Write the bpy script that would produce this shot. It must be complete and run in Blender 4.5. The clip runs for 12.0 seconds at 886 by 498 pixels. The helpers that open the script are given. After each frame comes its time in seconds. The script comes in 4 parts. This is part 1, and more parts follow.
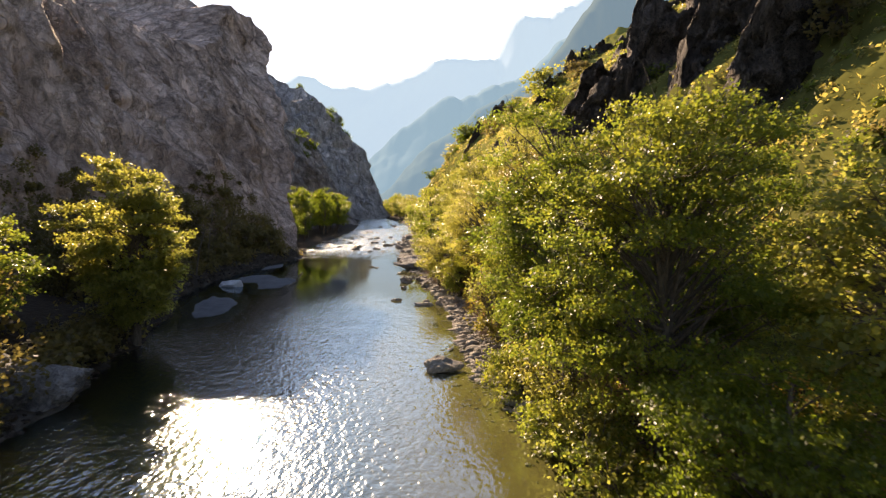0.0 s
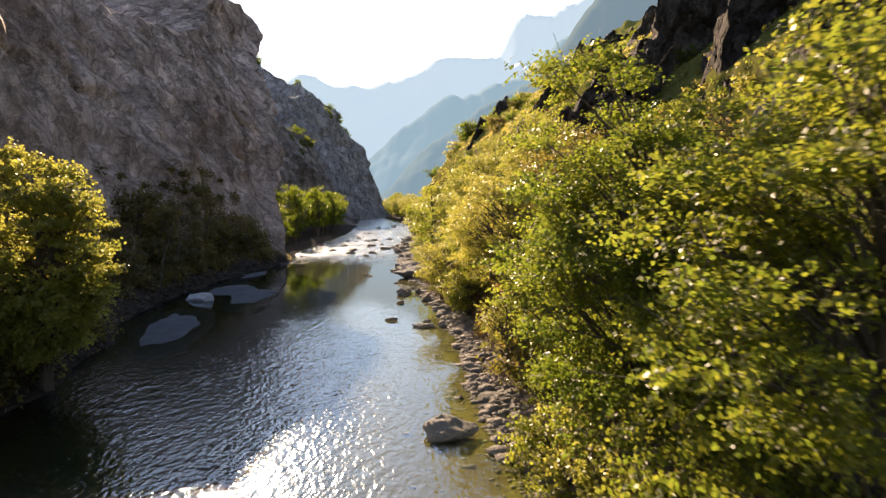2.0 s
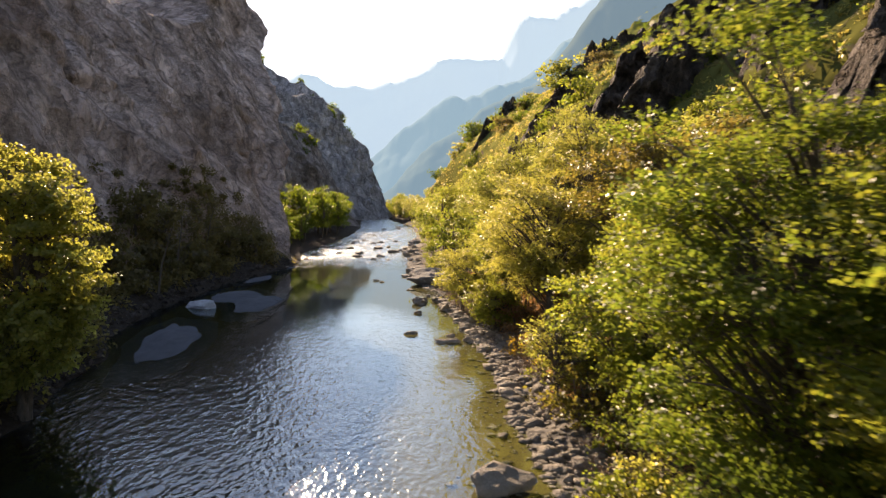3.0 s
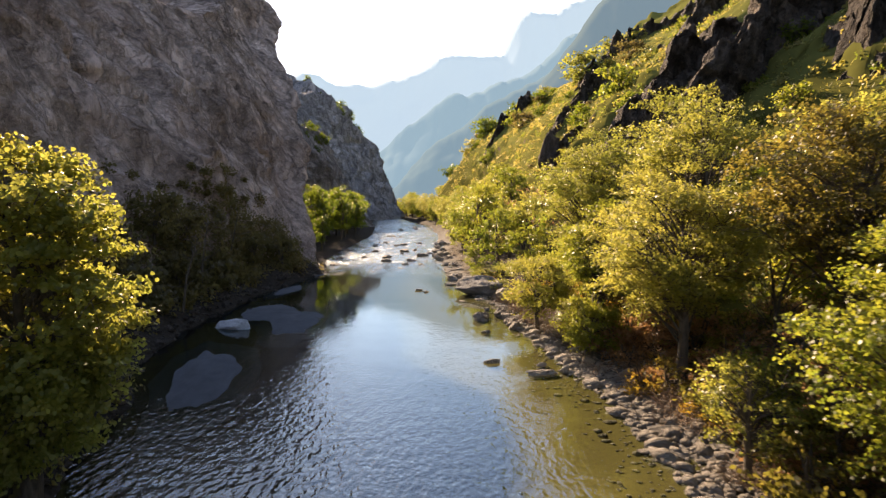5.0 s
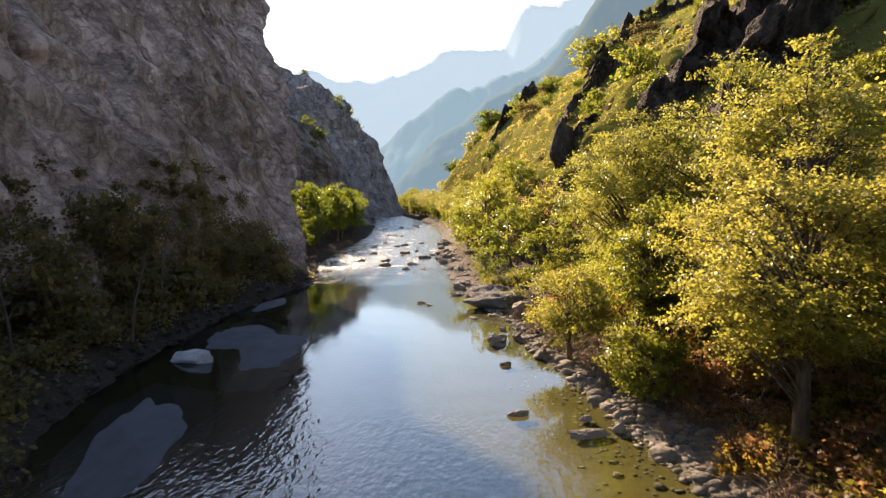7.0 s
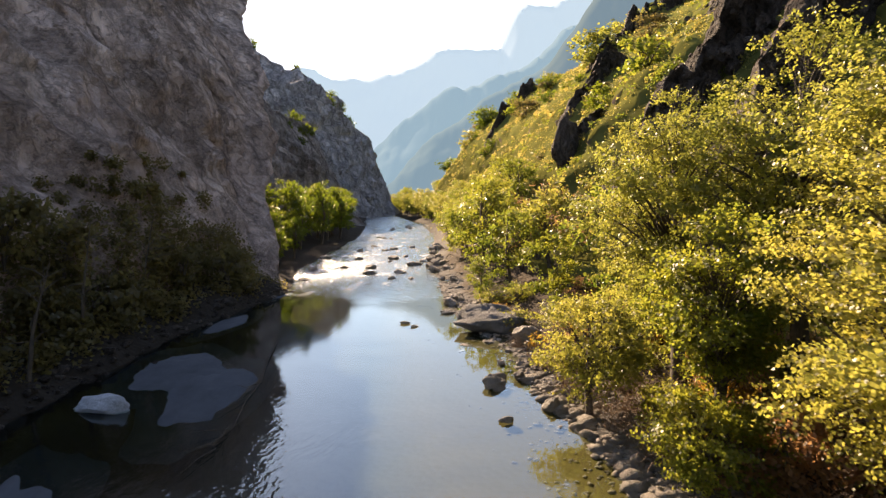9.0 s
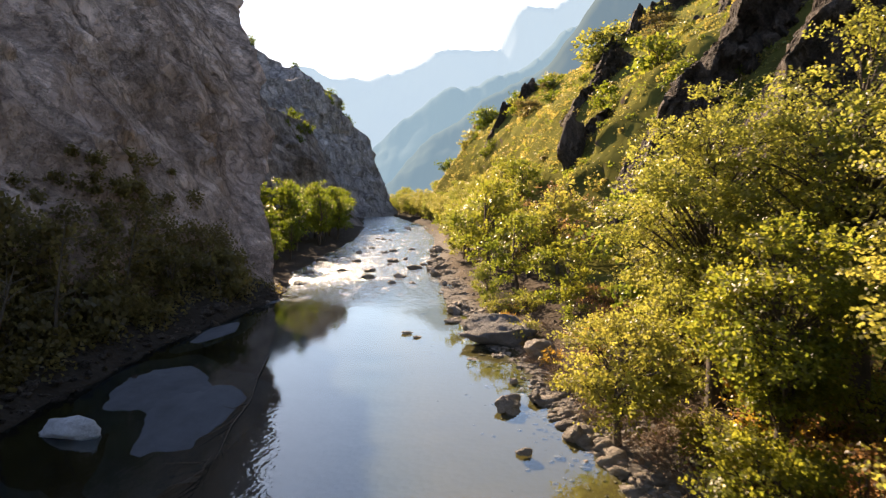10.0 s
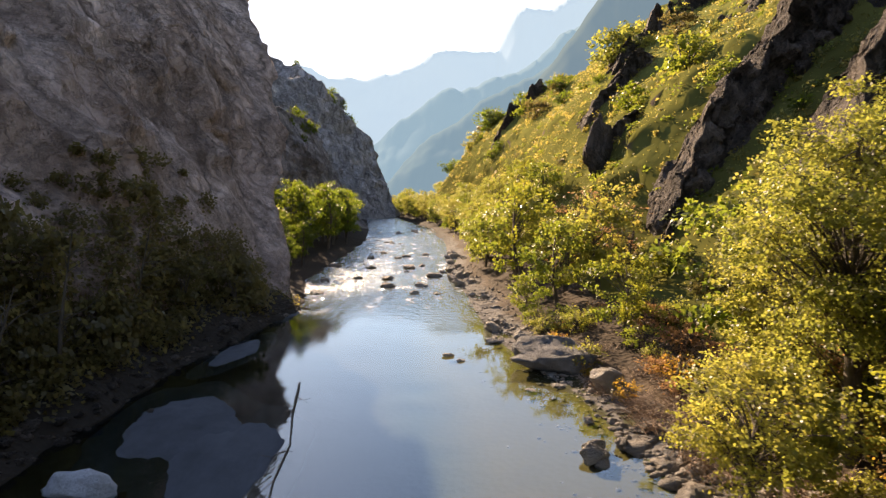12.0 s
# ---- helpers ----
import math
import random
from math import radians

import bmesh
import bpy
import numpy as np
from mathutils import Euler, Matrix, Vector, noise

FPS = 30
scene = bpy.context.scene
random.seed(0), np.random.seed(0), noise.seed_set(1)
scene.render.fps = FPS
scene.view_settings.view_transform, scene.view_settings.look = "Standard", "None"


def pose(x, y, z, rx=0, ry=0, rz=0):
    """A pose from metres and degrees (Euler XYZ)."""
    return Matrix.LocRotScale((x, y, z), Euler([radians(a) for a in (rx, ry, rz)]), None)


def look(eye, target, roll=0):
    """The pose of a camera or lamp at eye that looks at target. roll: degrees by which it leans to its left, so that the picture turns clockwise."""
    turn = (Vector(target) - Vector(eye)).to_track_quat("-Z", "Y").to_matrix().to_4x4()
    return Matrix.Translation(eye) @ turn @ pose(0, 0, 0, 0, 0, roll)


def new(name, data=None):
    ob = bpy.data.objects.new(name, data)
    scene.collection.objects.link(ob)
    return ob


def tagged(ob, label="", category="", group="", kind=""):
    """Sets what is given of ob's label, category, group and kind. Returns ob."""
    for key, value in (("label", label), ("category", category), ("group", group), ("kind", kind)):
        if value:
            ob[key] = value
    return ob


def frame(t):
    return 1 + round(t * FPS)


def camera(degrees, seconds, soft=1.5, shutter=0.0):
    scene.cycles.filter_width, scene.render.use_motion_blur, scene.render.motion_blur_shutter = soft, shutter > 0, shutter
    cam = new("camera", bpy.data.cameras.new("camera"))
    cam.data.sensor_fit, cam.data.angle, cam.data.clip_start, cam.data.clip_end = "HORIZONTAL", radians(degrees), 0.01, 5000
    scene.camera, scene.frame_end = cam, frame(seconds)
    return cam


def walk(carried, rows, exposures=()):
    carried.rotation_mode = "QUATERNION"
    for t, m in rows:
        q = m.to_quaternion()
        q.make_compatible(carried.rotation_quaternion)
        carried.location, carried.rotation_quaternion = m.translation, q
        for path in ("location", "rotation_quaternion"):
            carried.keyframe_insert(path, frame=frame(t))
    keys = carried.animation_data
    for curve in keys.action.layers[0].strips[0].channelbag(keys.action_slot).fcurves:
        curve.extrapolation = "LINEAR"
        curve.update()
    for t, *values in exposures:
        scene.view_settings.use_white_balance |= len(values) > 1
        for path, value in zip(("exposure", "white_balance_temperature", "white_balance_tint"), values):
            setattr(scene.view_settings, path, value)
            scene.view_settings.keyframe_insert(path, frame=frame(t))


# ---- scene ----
cam = camera(73.0, 12.0, soft=1.3, shutter=0.5)
PATH = [
    (0, (1.505, -1.917, 9.012), (1.414, 0.074, 8.845), -0.2),
    (0.5, (1.467, 0.381, 8.965), (1.376, 2.372, 8.792), -0.3),
    (1, (1.452, 2.672, 8.989), (1.359, 4.662, 8.815), -0.4),
    (1.5, (1.352, 4.967, 8.992), (1.257, 6.957, 8.819), -0.5),
    (2, (0.9, 6.913, 9.041), (0.805, 8.904, 8.871), -0.2),
    (2.5, (0.085, 8.862, 9.085), (-0.009, 10.852, 8.917), 0.0),
    (3, (-1.024, 10.708, 9.134), (-1.118, 12.699, 8.968), 0.4),
    (3.5, (-2.413, 12.319, 9.25), (-2.509, 14.31, 9.083), 0.6),
    (5.5, (-6.669, 19.125, 9.342), (-6.776, 21.114, 9.166), -0.5),
    (6, (-6.878, 21.183, 9.354), (-6.988, 23.172, 9.174), -0.6),
    (6.5, (-6.789, 23.427, 9.422), (-6.904, 25.415, 9.237), -1.0),
    (7, (-6.709, 25.6, 9.536), (-6.822, 27.588, 9.347), -1.1),
    (9, (-6.617, 33.385, 9.667), (-6.714, 35.374, 9.476), -0.6),
    (9.5, (-6.874, 34.865, 9.725), (-6.966, 36.853, 9.533), -0.3),
    (10, (-7.305, 36.225, 9.75), (-7.393, 38.214, 9.56), 0.0),
    (10.5, (-7.947, 37.429, 9.81), (-8.028, 39.419, 9.621), 0.3),
    (11, (-8.7, 38.521, 9.904), (-8.777, 40.51, 9.714), 0.5),
    (11.5, (-9.611, 39.527, 10.023), (-9.685, 41.517, 9.833), 0.6),
    (12, (-10.636, 40.205, 10.111), (-10.709, 42.195, 9.924), 0.6),
]
walk(cam, [(t, look(eye, target, roll)) for t, eye, target, roll in PATH], [(0, 1.48, 8700, 22), (12, 1.48, 8700, 22)])

# ---- light ----
SUN_AZ, SUN_EL = -22.7, 23.5      # degrees: azimuth from +y towards +x, height over the horizon
world = bpy.data.worlds.new("sky")
scene.world = world
world.use_nodes = True
wn = world.node_tree
sky = wn.nodes.new("ShaderNodeTexSky")
sky.sky_type, sky.sun_disc = "NISHITA", False
sky.sun_elevation, sky.sun_rotation = radians(SUN_EL), radians(SUN_AZ)
sky.air_density, sky.dust_density, sky.ozone_density, sky.altitude = 1.0, 0.1, 2.0, 400
wn.links.new(sky.outputs[0], wn.nodes["Background"].inputs[0])
wn.nodes["Background"].inputs[1].default_value = 0.12
sun = new("sun", bpy.data.lights.new("sun", "SUN"))
sun.data.energy, sun.data.angle, sun.data.color = 5.0, radians(0.6), (1.0, 0.88, 0.70)
az, el = radians(SUN_AZ), radians(SUN_EL)
TO_SUN = Vector((math.sin(az) * math.cos(el), math.cos(az) * math.cos(el), math.sin(el)))
sun.matrix_world = look((0, 0, 300), Vector((0, 0, 300)) - TO_SUN)

# ---- materials ----
def material(name):
    m = bpy.data.materials.new(name)
    m.use_nodes = True
    t = m.node_tree
    return m, t, t.nodes["Principled BSDF"]

def node(t, kind, **values):
    n = t.nodes.new(kind)
    for key, value in values.items():
        n.inputs[key.replace("_", " ")].default_value = value
    return n

def coords(t, scale=(1, 1, 1), turn=(0, 0, 0)):
    g = t.nodes.new("ShaderNodeNewGeometry")
    mp = t.nodes.new("ShaderNodeMapping")
    mp.inputs["Scale"].default_value = scale
    mp.inputs["Rotation"].default_value = turn
    t.links.new(g.outputs["Position"], mp.inputs[0])
    return mp.outputs[0]

def noise_tex(t, scale, detail=6.0, rough=0.6, vec=None, distortion=0.0):
    n = node(t, "ShaderNodeTexNoise", Scale=scale, Detail=detail, Roughness=rough, Distortion=distortion)
    if vec:
        t.links.new(vec, n.inputs["Vector"])
    return n.outputs[0]

def ramp(t, value, *stops):
    n = t.nodes.new("ShaderNodeValToRGB")
    e = n.color_ramp.elements
    while len(e) < len(stops):
        e.new(0.5)
    for k, (at, c) in enumerate(stops):
        e[k].position = at
        e[k].color = (*c, 1) if isinstance(c, tuple) else (c, c, c, 1)
    t.links.new(value, n.inputs[0])
    return n.outputs[0]

def mix(t, factor, a, b, how="MIX"):
    n = t.nodes.new("ShaderNodeMix")
    n.data_type, n.blend_type = "RGBA", how
    for sock, v in ((n.inputs[0], factor), (n.inputs[6], a), (n.inputs[7], b)):
        if isinstance(v, (int, float)):
            sock.default_value = v
        elif isinstance(v, tuple):
            sock.default_value = (*v, 1)
        else:
            t.links.new(v, sock)
    return n.outputs[2]

def calc(t, how, a, b=0.0, clamp=False):
    n = t.nodes.new("ShaderNodeMath")
    n.operation, n.use_clamp = how, clamp
    for sock, v in ((n.inputs[0], a), (n.inputs[1], b)):
        if isinstance(v, (int, float)):
            sock.default_value = v
        else:
            t.links.new(v, sock)
    return n.outputs[0]

def bump(t, height, strength, distance, into, normal=None):
    n = node(t, "ShaderNodeBump", Strength=strength, Distance=distance)
    t.links.new(height, n.inputs["Height"])
    if normal:
        t.links.new(normal, n.inputs["Normal"])
    if into:
        t.links.new(n.outputs[0], into)
    return n.outputs[0]

def axis(t, which, source="Position"):
    g = t.nodes.new("ShaderNodeNewGeometry")
    s = t.nodes.new("ShaderNodeSeparateXYZ")
    t.links.new(g.outputs[source], s.inputs[0])
    return s.outputs[which]

def rock_material(name, dark, light, moss, moss_amount, rough=0.85, stretch=(1, 1, 0.35), patch=None):
    """Weathered rock with streaks, blotches, lichen or moss on the ledges."""
    m, t, p = material(name)
    rifts = []
    v = coords(t, stretch)
    a = ramp(t, noise_tex(t, 0.13, 8, 0.65, v), (0.3, dark), (0.7, light))
    b = ramp(t, noise_tex(t, 1.6, 8, 0.7, v), (0.3, 0.68), (0.7, 1.2))
    c = mix(t, 1.0, a, b, "MULTIPLY")
    if patch:
        streak = ramp(t, noise_tex(t, 0.22, 9, 0.72, coords(t, (1, 1, 0.12)), 0.6), (0.44, 0.0), (0.62, 0.85))
        c = mix(t, streak, c, patch)
        bent = t.nodes.new("ShaderNodeVectorMath")
        bent.operation = "MULTIPLY_ADD"
        wobble = node(t, "ShaderNodeTexNoise", Scale=0.25, Detail=6.0, Roughness=0.65)
        t.links.new(coords(t), wobble.inputs["Vector"])
        t.links.new(wobble.outputs["Color"], bent.inputs[0])
        bent.inputs[1].default_value = (6, 6, 6)
        t.links.new(coords(t, (1, 1, 0.3)), bent.inputs[2])
        for size, dark_to in ((0.2, 0.58), (0.62, 0.72)):
            cell = node(t, "ShaderNodeTexVoronoi", Scale=size)
            cell.feature = "DISTANCE_TO_EDGE"
            t.links.new(bent.outputs[0], cell.inputs["Vector"])
            rifts.append(ramp(t, cell.outputs["Distance"], (0.0, 0.0), (0.16, 1.0)))
            c = mix(t, 1.0, c, ramp(t, cell.outputs["Distance"], (0.0, dark_to), (0.09, 1.0)), "MULTIPLY")
    up = ramp(t, calc(t, "ADD", axis(t, 2, "Normal"), calc(t, "MULTIPLY", noise_tex(t, 0.8, 10, 0.8), 1.1)), (0.95 - moss_amount * 0.5, 0.0), (1.55 - moss_amount * 0.5, 1.0))
    mc = mix(t, noise_tex(t, 2.5, 4), moss, tuple(k * 1.9 for k in moss))
    t.links.new(mix(t, up, c, mc), p.inputs["Base Color"])
    p.inputs["Roughness"].default_value = rough
    p.inputs["Specular IOR Level"].default_value = 0.2
    n1 = bump(t, noise_tex(t, 0.55, 12, 0.72, v), 1.0, 0.9, None)
    for rift, depth in zip(rifts, (1.3, 0.5)):
        n1 = bump(t, rift, 0.8, depth, None, n1)
    bump(t, noise_tex(t, 9.0, 6, 0.7), 0.6, 0.05, p.inputs["Normal"], n1)
    return m

CLIFF = rock_material("cliff_rock", (0.50, 0.365, 0.315), (0.88, 0.70, 0.63), (0.24, 0.18, 0.11), -0.15, 0.9, (1, 1, 0.3), (0.36, 0.26, 0.215))
SPUR = rock_material("pale_limestone", (0.24, 0.215, 0.21), (0.52, 0.47, 0.46), (0.2, 0.185, 0.14), -0.35, 0.9, (1, 1, 0.4), (0.16, 0.14, 0.13))
# far spur's rock: distance haze is put into its paler, bluer base colour
HAZE_TINTED = rock_material("haze_tinted_limestone", (0.32, 0.315, 0.335), (0.60, 0.585, 0.61), (0.27, 0.27, 0.25), -0.35, 0.95, (1, 1, 0.4), (0.27, 0.27, 0.28))
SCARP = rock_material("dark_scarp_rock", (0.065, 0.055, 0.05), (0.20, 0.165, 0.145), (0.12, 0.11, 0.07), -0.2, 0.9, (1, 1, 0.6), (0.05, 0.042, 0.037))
GREY = rock_material("grey_rock", (0.08, 0.08, 0.08), (0.22, 0.215, 0.215), (0.12, 0.115, 0.09), -0.3, 0.8, (1, 1, 1))
ASHEN = rock_material("ash_grey_rock", (0.20, 0.205, 0.22), (0.46, 0.46, 0.48), (0.2, 0.2, 0.18), -0.4, 0.8, (1, 1, 0.8), (0.15, 0.15, 0.16))
STONE = rock_material("river_stone", (0.13, 0.115, 0.10), (0.42, 0.375, 0.33), (0.17, 0.14, 0.10), -0.25, 0.75, (1, 1, 1))
PALE = rock_material("pale_stone", (0.50, 0.54, 0.60), (0.70, 0.74, 0.80), (0.45, 0.47, 0.5), -0.5, 0.7, (1, 1, 1))

def hill_material():
    m, t, p = material("hillside_grass")
    g = ramp(t, noise_tex(t, 0.12, 8, 0.7), (0.3, (0.075, 0.088, 0.026)), (0.5, (0.17, 0.168, 0.05)), (0.75, (0.255, 0.21, 0.085)))
    g = mix(t, 1.0, g, ramp(t, noise_tex(t, 1.6, 8, 0.8), (0.4, 0.25), (0.62, 1.25)), "MULTIPLY")
    r = ramp(t, noise_tex(t, 1.2, 8, 0.7), (0.3, (0.05, 0.043, 0.038)), (0.7, (0.19, 0.155, 0.13)))
    steep = ramp(t, calc(t, "ADD", axis(t, 2, "Normal"), calc(t, "MULTIPLY", noise_tex(t, 0.35, 7, 0.7), 0.35)), (0.34, 1.0), (0.48, 0.0))
    t.links.new(mix(t, steep, g, r), p.inputs["Base Color"])
    p.inputs["Roughness"].default_value = 1.0
    p.inputs["Specular IOR Level"].default_value = 0.0
    n1 = bump(t, noise_tex(t, 0.8, 10, 0.75), 1.0, 0.7, None)
    bump(t, noise_tex(t, 7.0, 5, 0.7), 0.8, 0.12, p.inputs["Normal"], n1)
    return m
HILL = hill_material()

def ground_material():
    """Olive algae on the river bed, gravel at the waterline, leaf litter on the banks."""
    m, t, p = material("bank_and_bed")
    z = axis(t, 2)
    cells = node(t, "ShaderNodeTexVoronoi", Scale=3.2)
    t.links.new(coords(t), cells.inputs["Vector"])
    pebble = ramp(t, cells.outputs["Color"], (0.0, (0.06, 0.055, 0.05)), (1.0, (0.19, 0.178, 0.165)))
    bed = ramp(t, noise_tex(t, 0.45, 7, 0.7), (0.3, (0.115, 0.095, 0.036)), (0.7, (0.20, 0.162, 0.066)))
    bed = mix(t, 0.25, bed, pebble, "MULTIPLY")
    # light lost in deep water is painted on: the bed darkens with depth
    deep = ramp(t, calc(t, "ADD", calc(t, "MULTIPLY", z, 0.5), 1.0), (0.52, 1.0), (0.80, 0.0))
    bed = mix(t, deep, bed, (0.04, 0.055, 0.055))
    # shade under the left cliff is painted into the bed by x
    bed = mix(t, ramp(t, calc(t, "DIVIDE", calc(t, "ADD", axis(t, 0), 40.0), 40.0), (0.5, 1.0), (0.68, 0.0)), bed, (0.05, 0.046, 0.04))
    litter = ramp(t, noise_tex(t, 2.2, 9, 0.75), (0.3, (0.03, 0.023, 0.017)), (0.55, (0.095, 0.068, 0.046)), (0.75, (0.19, 0.135, 0.09)))
    wob = calc(t, "ADD", z, calc(t, "MULTIPLY", noise_tex(t, 0.5, 6), 0.5))
    dry = ramp(t, wob, (0.12, 0.0), (0.22, 1.0))
    high = ramp(t, wob, (0.46, 0.0), (0.66, 1.0))
    # the same cliff shade painted over the left bank's ground colour
    left_shade = ramp(t, calc(t, "DIVIDE", calc(t, "ADD", axis(t, 0), 40.0), 40.0), (0.55, 1.0), (0.68, 0.0))
    shaded_soil = ramp(t, noise_tex(t, 1.8, 8, 0.75), (0.3, (0.014, 0.011, 0.009)), (0.7, (0.05, 0.041, 0.033)))
    t.links.new(mix(t, left_shade, mix(t, high, mix(t, dry, bed, pebble), litter), shaded_soil), p.inputs["Base Color"])
    p.inputs["Roughness"].default_value = 0.95
    p.inputs["Specular IOR Level"].default_value = 0.1
    over = ramp(t, z, (0.0, 0.12), (0.06, 1.0))
    n1 = bump(t, calc(t, "MULTIPLY", cells.outputs["Distance"], over), 0.7, 0.12, None)
    bump(t, calc(t, "MULTIPLY", noise_tex(t, 5.0, 7, 0.75), over), 0.7, 0.1, p.inputs["Normal"], n1)
    return m
GROUND = ground_material()

def water_material():
    m, t, p = material("river_water")
    through_water = t.nodes.new("ShaderNodeBsdfRefraction")
    through_water.inputs["IOR"].default_value = 1.33
    through_water.inputs["Roughness"].default_value = 0.02
    through_water.inputs["Color"].default_value = (0.74, 0.86, 0.78, 1)
    mirror = t.nodes.new("ShaderNodeBsdfAnisotropic")
    mirror.inputs["Color"].default_value = (0.82, 0.93, 1.0, 1)
    fres = t.nodes.new("ShaderNodeFresnel")
    fres.inputs["IOR"].default_value = 2.1
    wet = t.nodes.new("ShaderNodeMixShader")
    t.links.new(fres.outputs[0], wet.inputs[0])
    t.links.new(through_water.outputs[0], wet.inputs[1])
    t.links.new(mirror.outputs[0], wet.inputs[2])
    y = axis(t, 1)
    fast = ramp(t, calc(t, "DIVIDE", calc(t, "ADD", y, calc(t, "MULTIPLY", calc(t, "SUBTRACT", noise_tex(t, 0.12, 5, 0.6), 0.5), 40.0)), 300.0), (0.275, 0.0), (0.34, 1.0), (0.9, 1.0))
    small = noise_tex(t, 6.2, 1, 0.4, coords(t, (1.0, 0.6, 1), (0, 0, 0.25)))
    large = noise_tex(t, 2.8, 1, 0.4, coords(t, (1.0, 0.5, 1), (0, 0, 0.25)))
    calm = calc(t, "MULTIPLY", ramp(t, noise_tex(t, 0.07, 3, 0.5), (0.35, 0.55), (0.65, 1.0)), ramp(t, calc(t, "DIVIDE", y, 100.0), (0.36, 1.0), (0.44, 0.7), (0.53, 0.22), (0.64, 0.05)))
    lee = calc(t, "ADD", axis(t, 0), calc(t, "ADD", calc(t, "MULTIPLY", y, 0.17), 11.5))
    calm = calc(t, "MULTIPLY", calm, ramp(t, calc(t, "DIVIDE", lee, 20.0), (0.7, 1.0), (0.88, 0.16)))
    h = calc(t, "MULTIPLY", calc(t, "ADD", small, calc(t, "MULTIPLY", large, 1.6)), calm)
    n1 = bump(t, h, 1.0, 0.05, None)
    t.links.new(calc(t, "ADD", ramp(t, calm, (0.0, 0.04), (0.6, 0.115)), calc(t, "MULTIPLY", fast, 0.12)), mirror.inputs["Roughness"])
    chop = calc(t, "MULTIPLY", noise_tex(t, 2.0, 2, 0.5, coords(t, (1.2, 0.7, 1))), fast)
    n2 = bump(t, chop, 1.0, 0.22, None, n1)
    for sock in (through_water.inputs["Normal"], mirror.inputs["Normal"], fres.inputs["Normal"]):
        t.links.new(n2, sock)
    t.nodes.remove(p)
    # foam in the rapids
    f = t.nodes.new("ShaderNodeBsdfDiffuse")
    f.inputs[0].default_value = (0.8, 0.82, 0.82, 1)
    mask = calc(t, "MULTIPLY", ramp(t, noise_tex(t, 0.55, 9, 0.75, coords(t, (1, 0.4, 1))), (0.54, 0.0), (0.64, 0.9)), fast)
    s = t.nodes.new("ShaderNodeMixShader")
    t.links.new(mask, s.inputs[0])
    t.links.new(wet.outputs[0], s.inputs[1])
    t.links.new(f.outputs[0], s.inputs[2])
    t.links.new(s.outputs[0], t.nodes["Material Output"].inputs[0])
    return m
WATER = water_material()

def silt_material():
    m, t, p = material("pale_silt")
    c = ramp(t, noise_tex(t, 0.7, 8, 0.7), (0.3, (0.04, 0.048, 0.06)), (0.7, (0.09, 0.102, 0.122)))
    t.links.new(mix(t, 1.0, c, ramp(t, noise_tex(t, 6.0, 5, 0.7), (0.3, 0.8), (0.7, 1.1)), "MULTIPLY"), p.inputs["Base Color"])
    p.inputs["Roughness"].default_value = 0.9
    p.inputs["Specular IOR Level"].default_value = 0.2
    bump(t, noise_tex(t, 6.0, 6, 0.7), 0.4, 0.03, p.inputs["Normal"])
    return m
SILT = silt_material()

def leaf_material(name, *stops):
    """Thin leaves that let the sun through; each leaf has a tone of its own."""
    m, t, p = material(name)
    g = t.nodes.new("ShaderNodeNewGeometry")
    o = t.nodes.new("ShaderNodeObjectInfo")
    blotch = noise_tex(t, 0.55, 4, 0.6)
    k = calc(t, "ADD", calc(t, "MULTIPLY", g.outputs["Random Per Island"], 0.22), calc(t, "MULTIPLY", blotch, 0.9))
    k = calc(t, "ADD", k, calc(t, "ADD", 0.01, calc(t, "MULTIPLY", calc(t, "SUBTRACT", o.outputs["Random"], 0.5), 0.14)))
    c = ramp(t, k, *stops)
    t.links.new(c, p.inputs["Base Color"])
    p.inputs["Roughness"].default_value = 0.4
    p.inputs["Specular IOR Level"].default_value = 0.45
    tr = t.nodes.new("ShaderNodeBsdfTranslucent")
    t.links.new(mix(t, 1.0, c, (1.95, 1.82, 1.32), "MULTIPLY"), tr.inputs[0])
    s = t.nodes.new("ShaderNodeMixShader")
    s.inputs[0].default_value = 0.66
    t.links.new(p.outputs[0], s.inputs[1])
    t.links.new(tr.outputs[0], s.inputs[2])
    t.links.new(s.outputs[0], t.nodes["Material Output"].inputs[0])
    return m
GREEN = leaf_material("green_leaves", (0.25, (0.05, 0.09, 0.018)), (0.5, (0.115, 0.15, 0.028)), (0.78, (0.21, 0.205, 0.04)), (0.98, (0.30, 0.205, 0.05)))
LEAFY = leaf_material("plane_tree_leaves", (0.25, (0.036, 0.072, 0.013)), (0.5, (0.088, 0.125, 0.022)), (0.78, (0.175, 0.175, 0.034)), (0.98, (0.24, 0.155, 0.04)))
YELLOW = leaf_material("yellowing_leaves", (0.2, (0.09, 0.125, 0.03)), (0.5, (0.175, 0.19, 0.05)), (0.75, (0.25, 0.235, 0.068)), (0.97, (0.30, 0.20, 0.07)))
RUSSET = leaf_material("russet_leaves", (0.2, (0.14, 0.125, 0.025)), (0.5, (0.24, 0.165, 0.035)), (0.75, (0.26, 0.14, 0.045)), (0.95, (0.19, 0.095, 0.045)))
STRAW = leaf_material("dry_grass", (0.2, (0.11, 0.12, 0.036)), (0.5, (0.215, 0.195, 0.065)), (0.75, (0.30, 0.245, 0.095)), (0.95, (0.28, 0.20, 0.10)))
# a darkened green: shade over the young bank tree is put into it
SHADE = leaf_material("shade_green_leaves", (0.25, (0.035, 0.065, 0.01)), (0.6, (0.09, 0.125, 0.016)), (0.95, (0.17, 0.17, 0.025)))
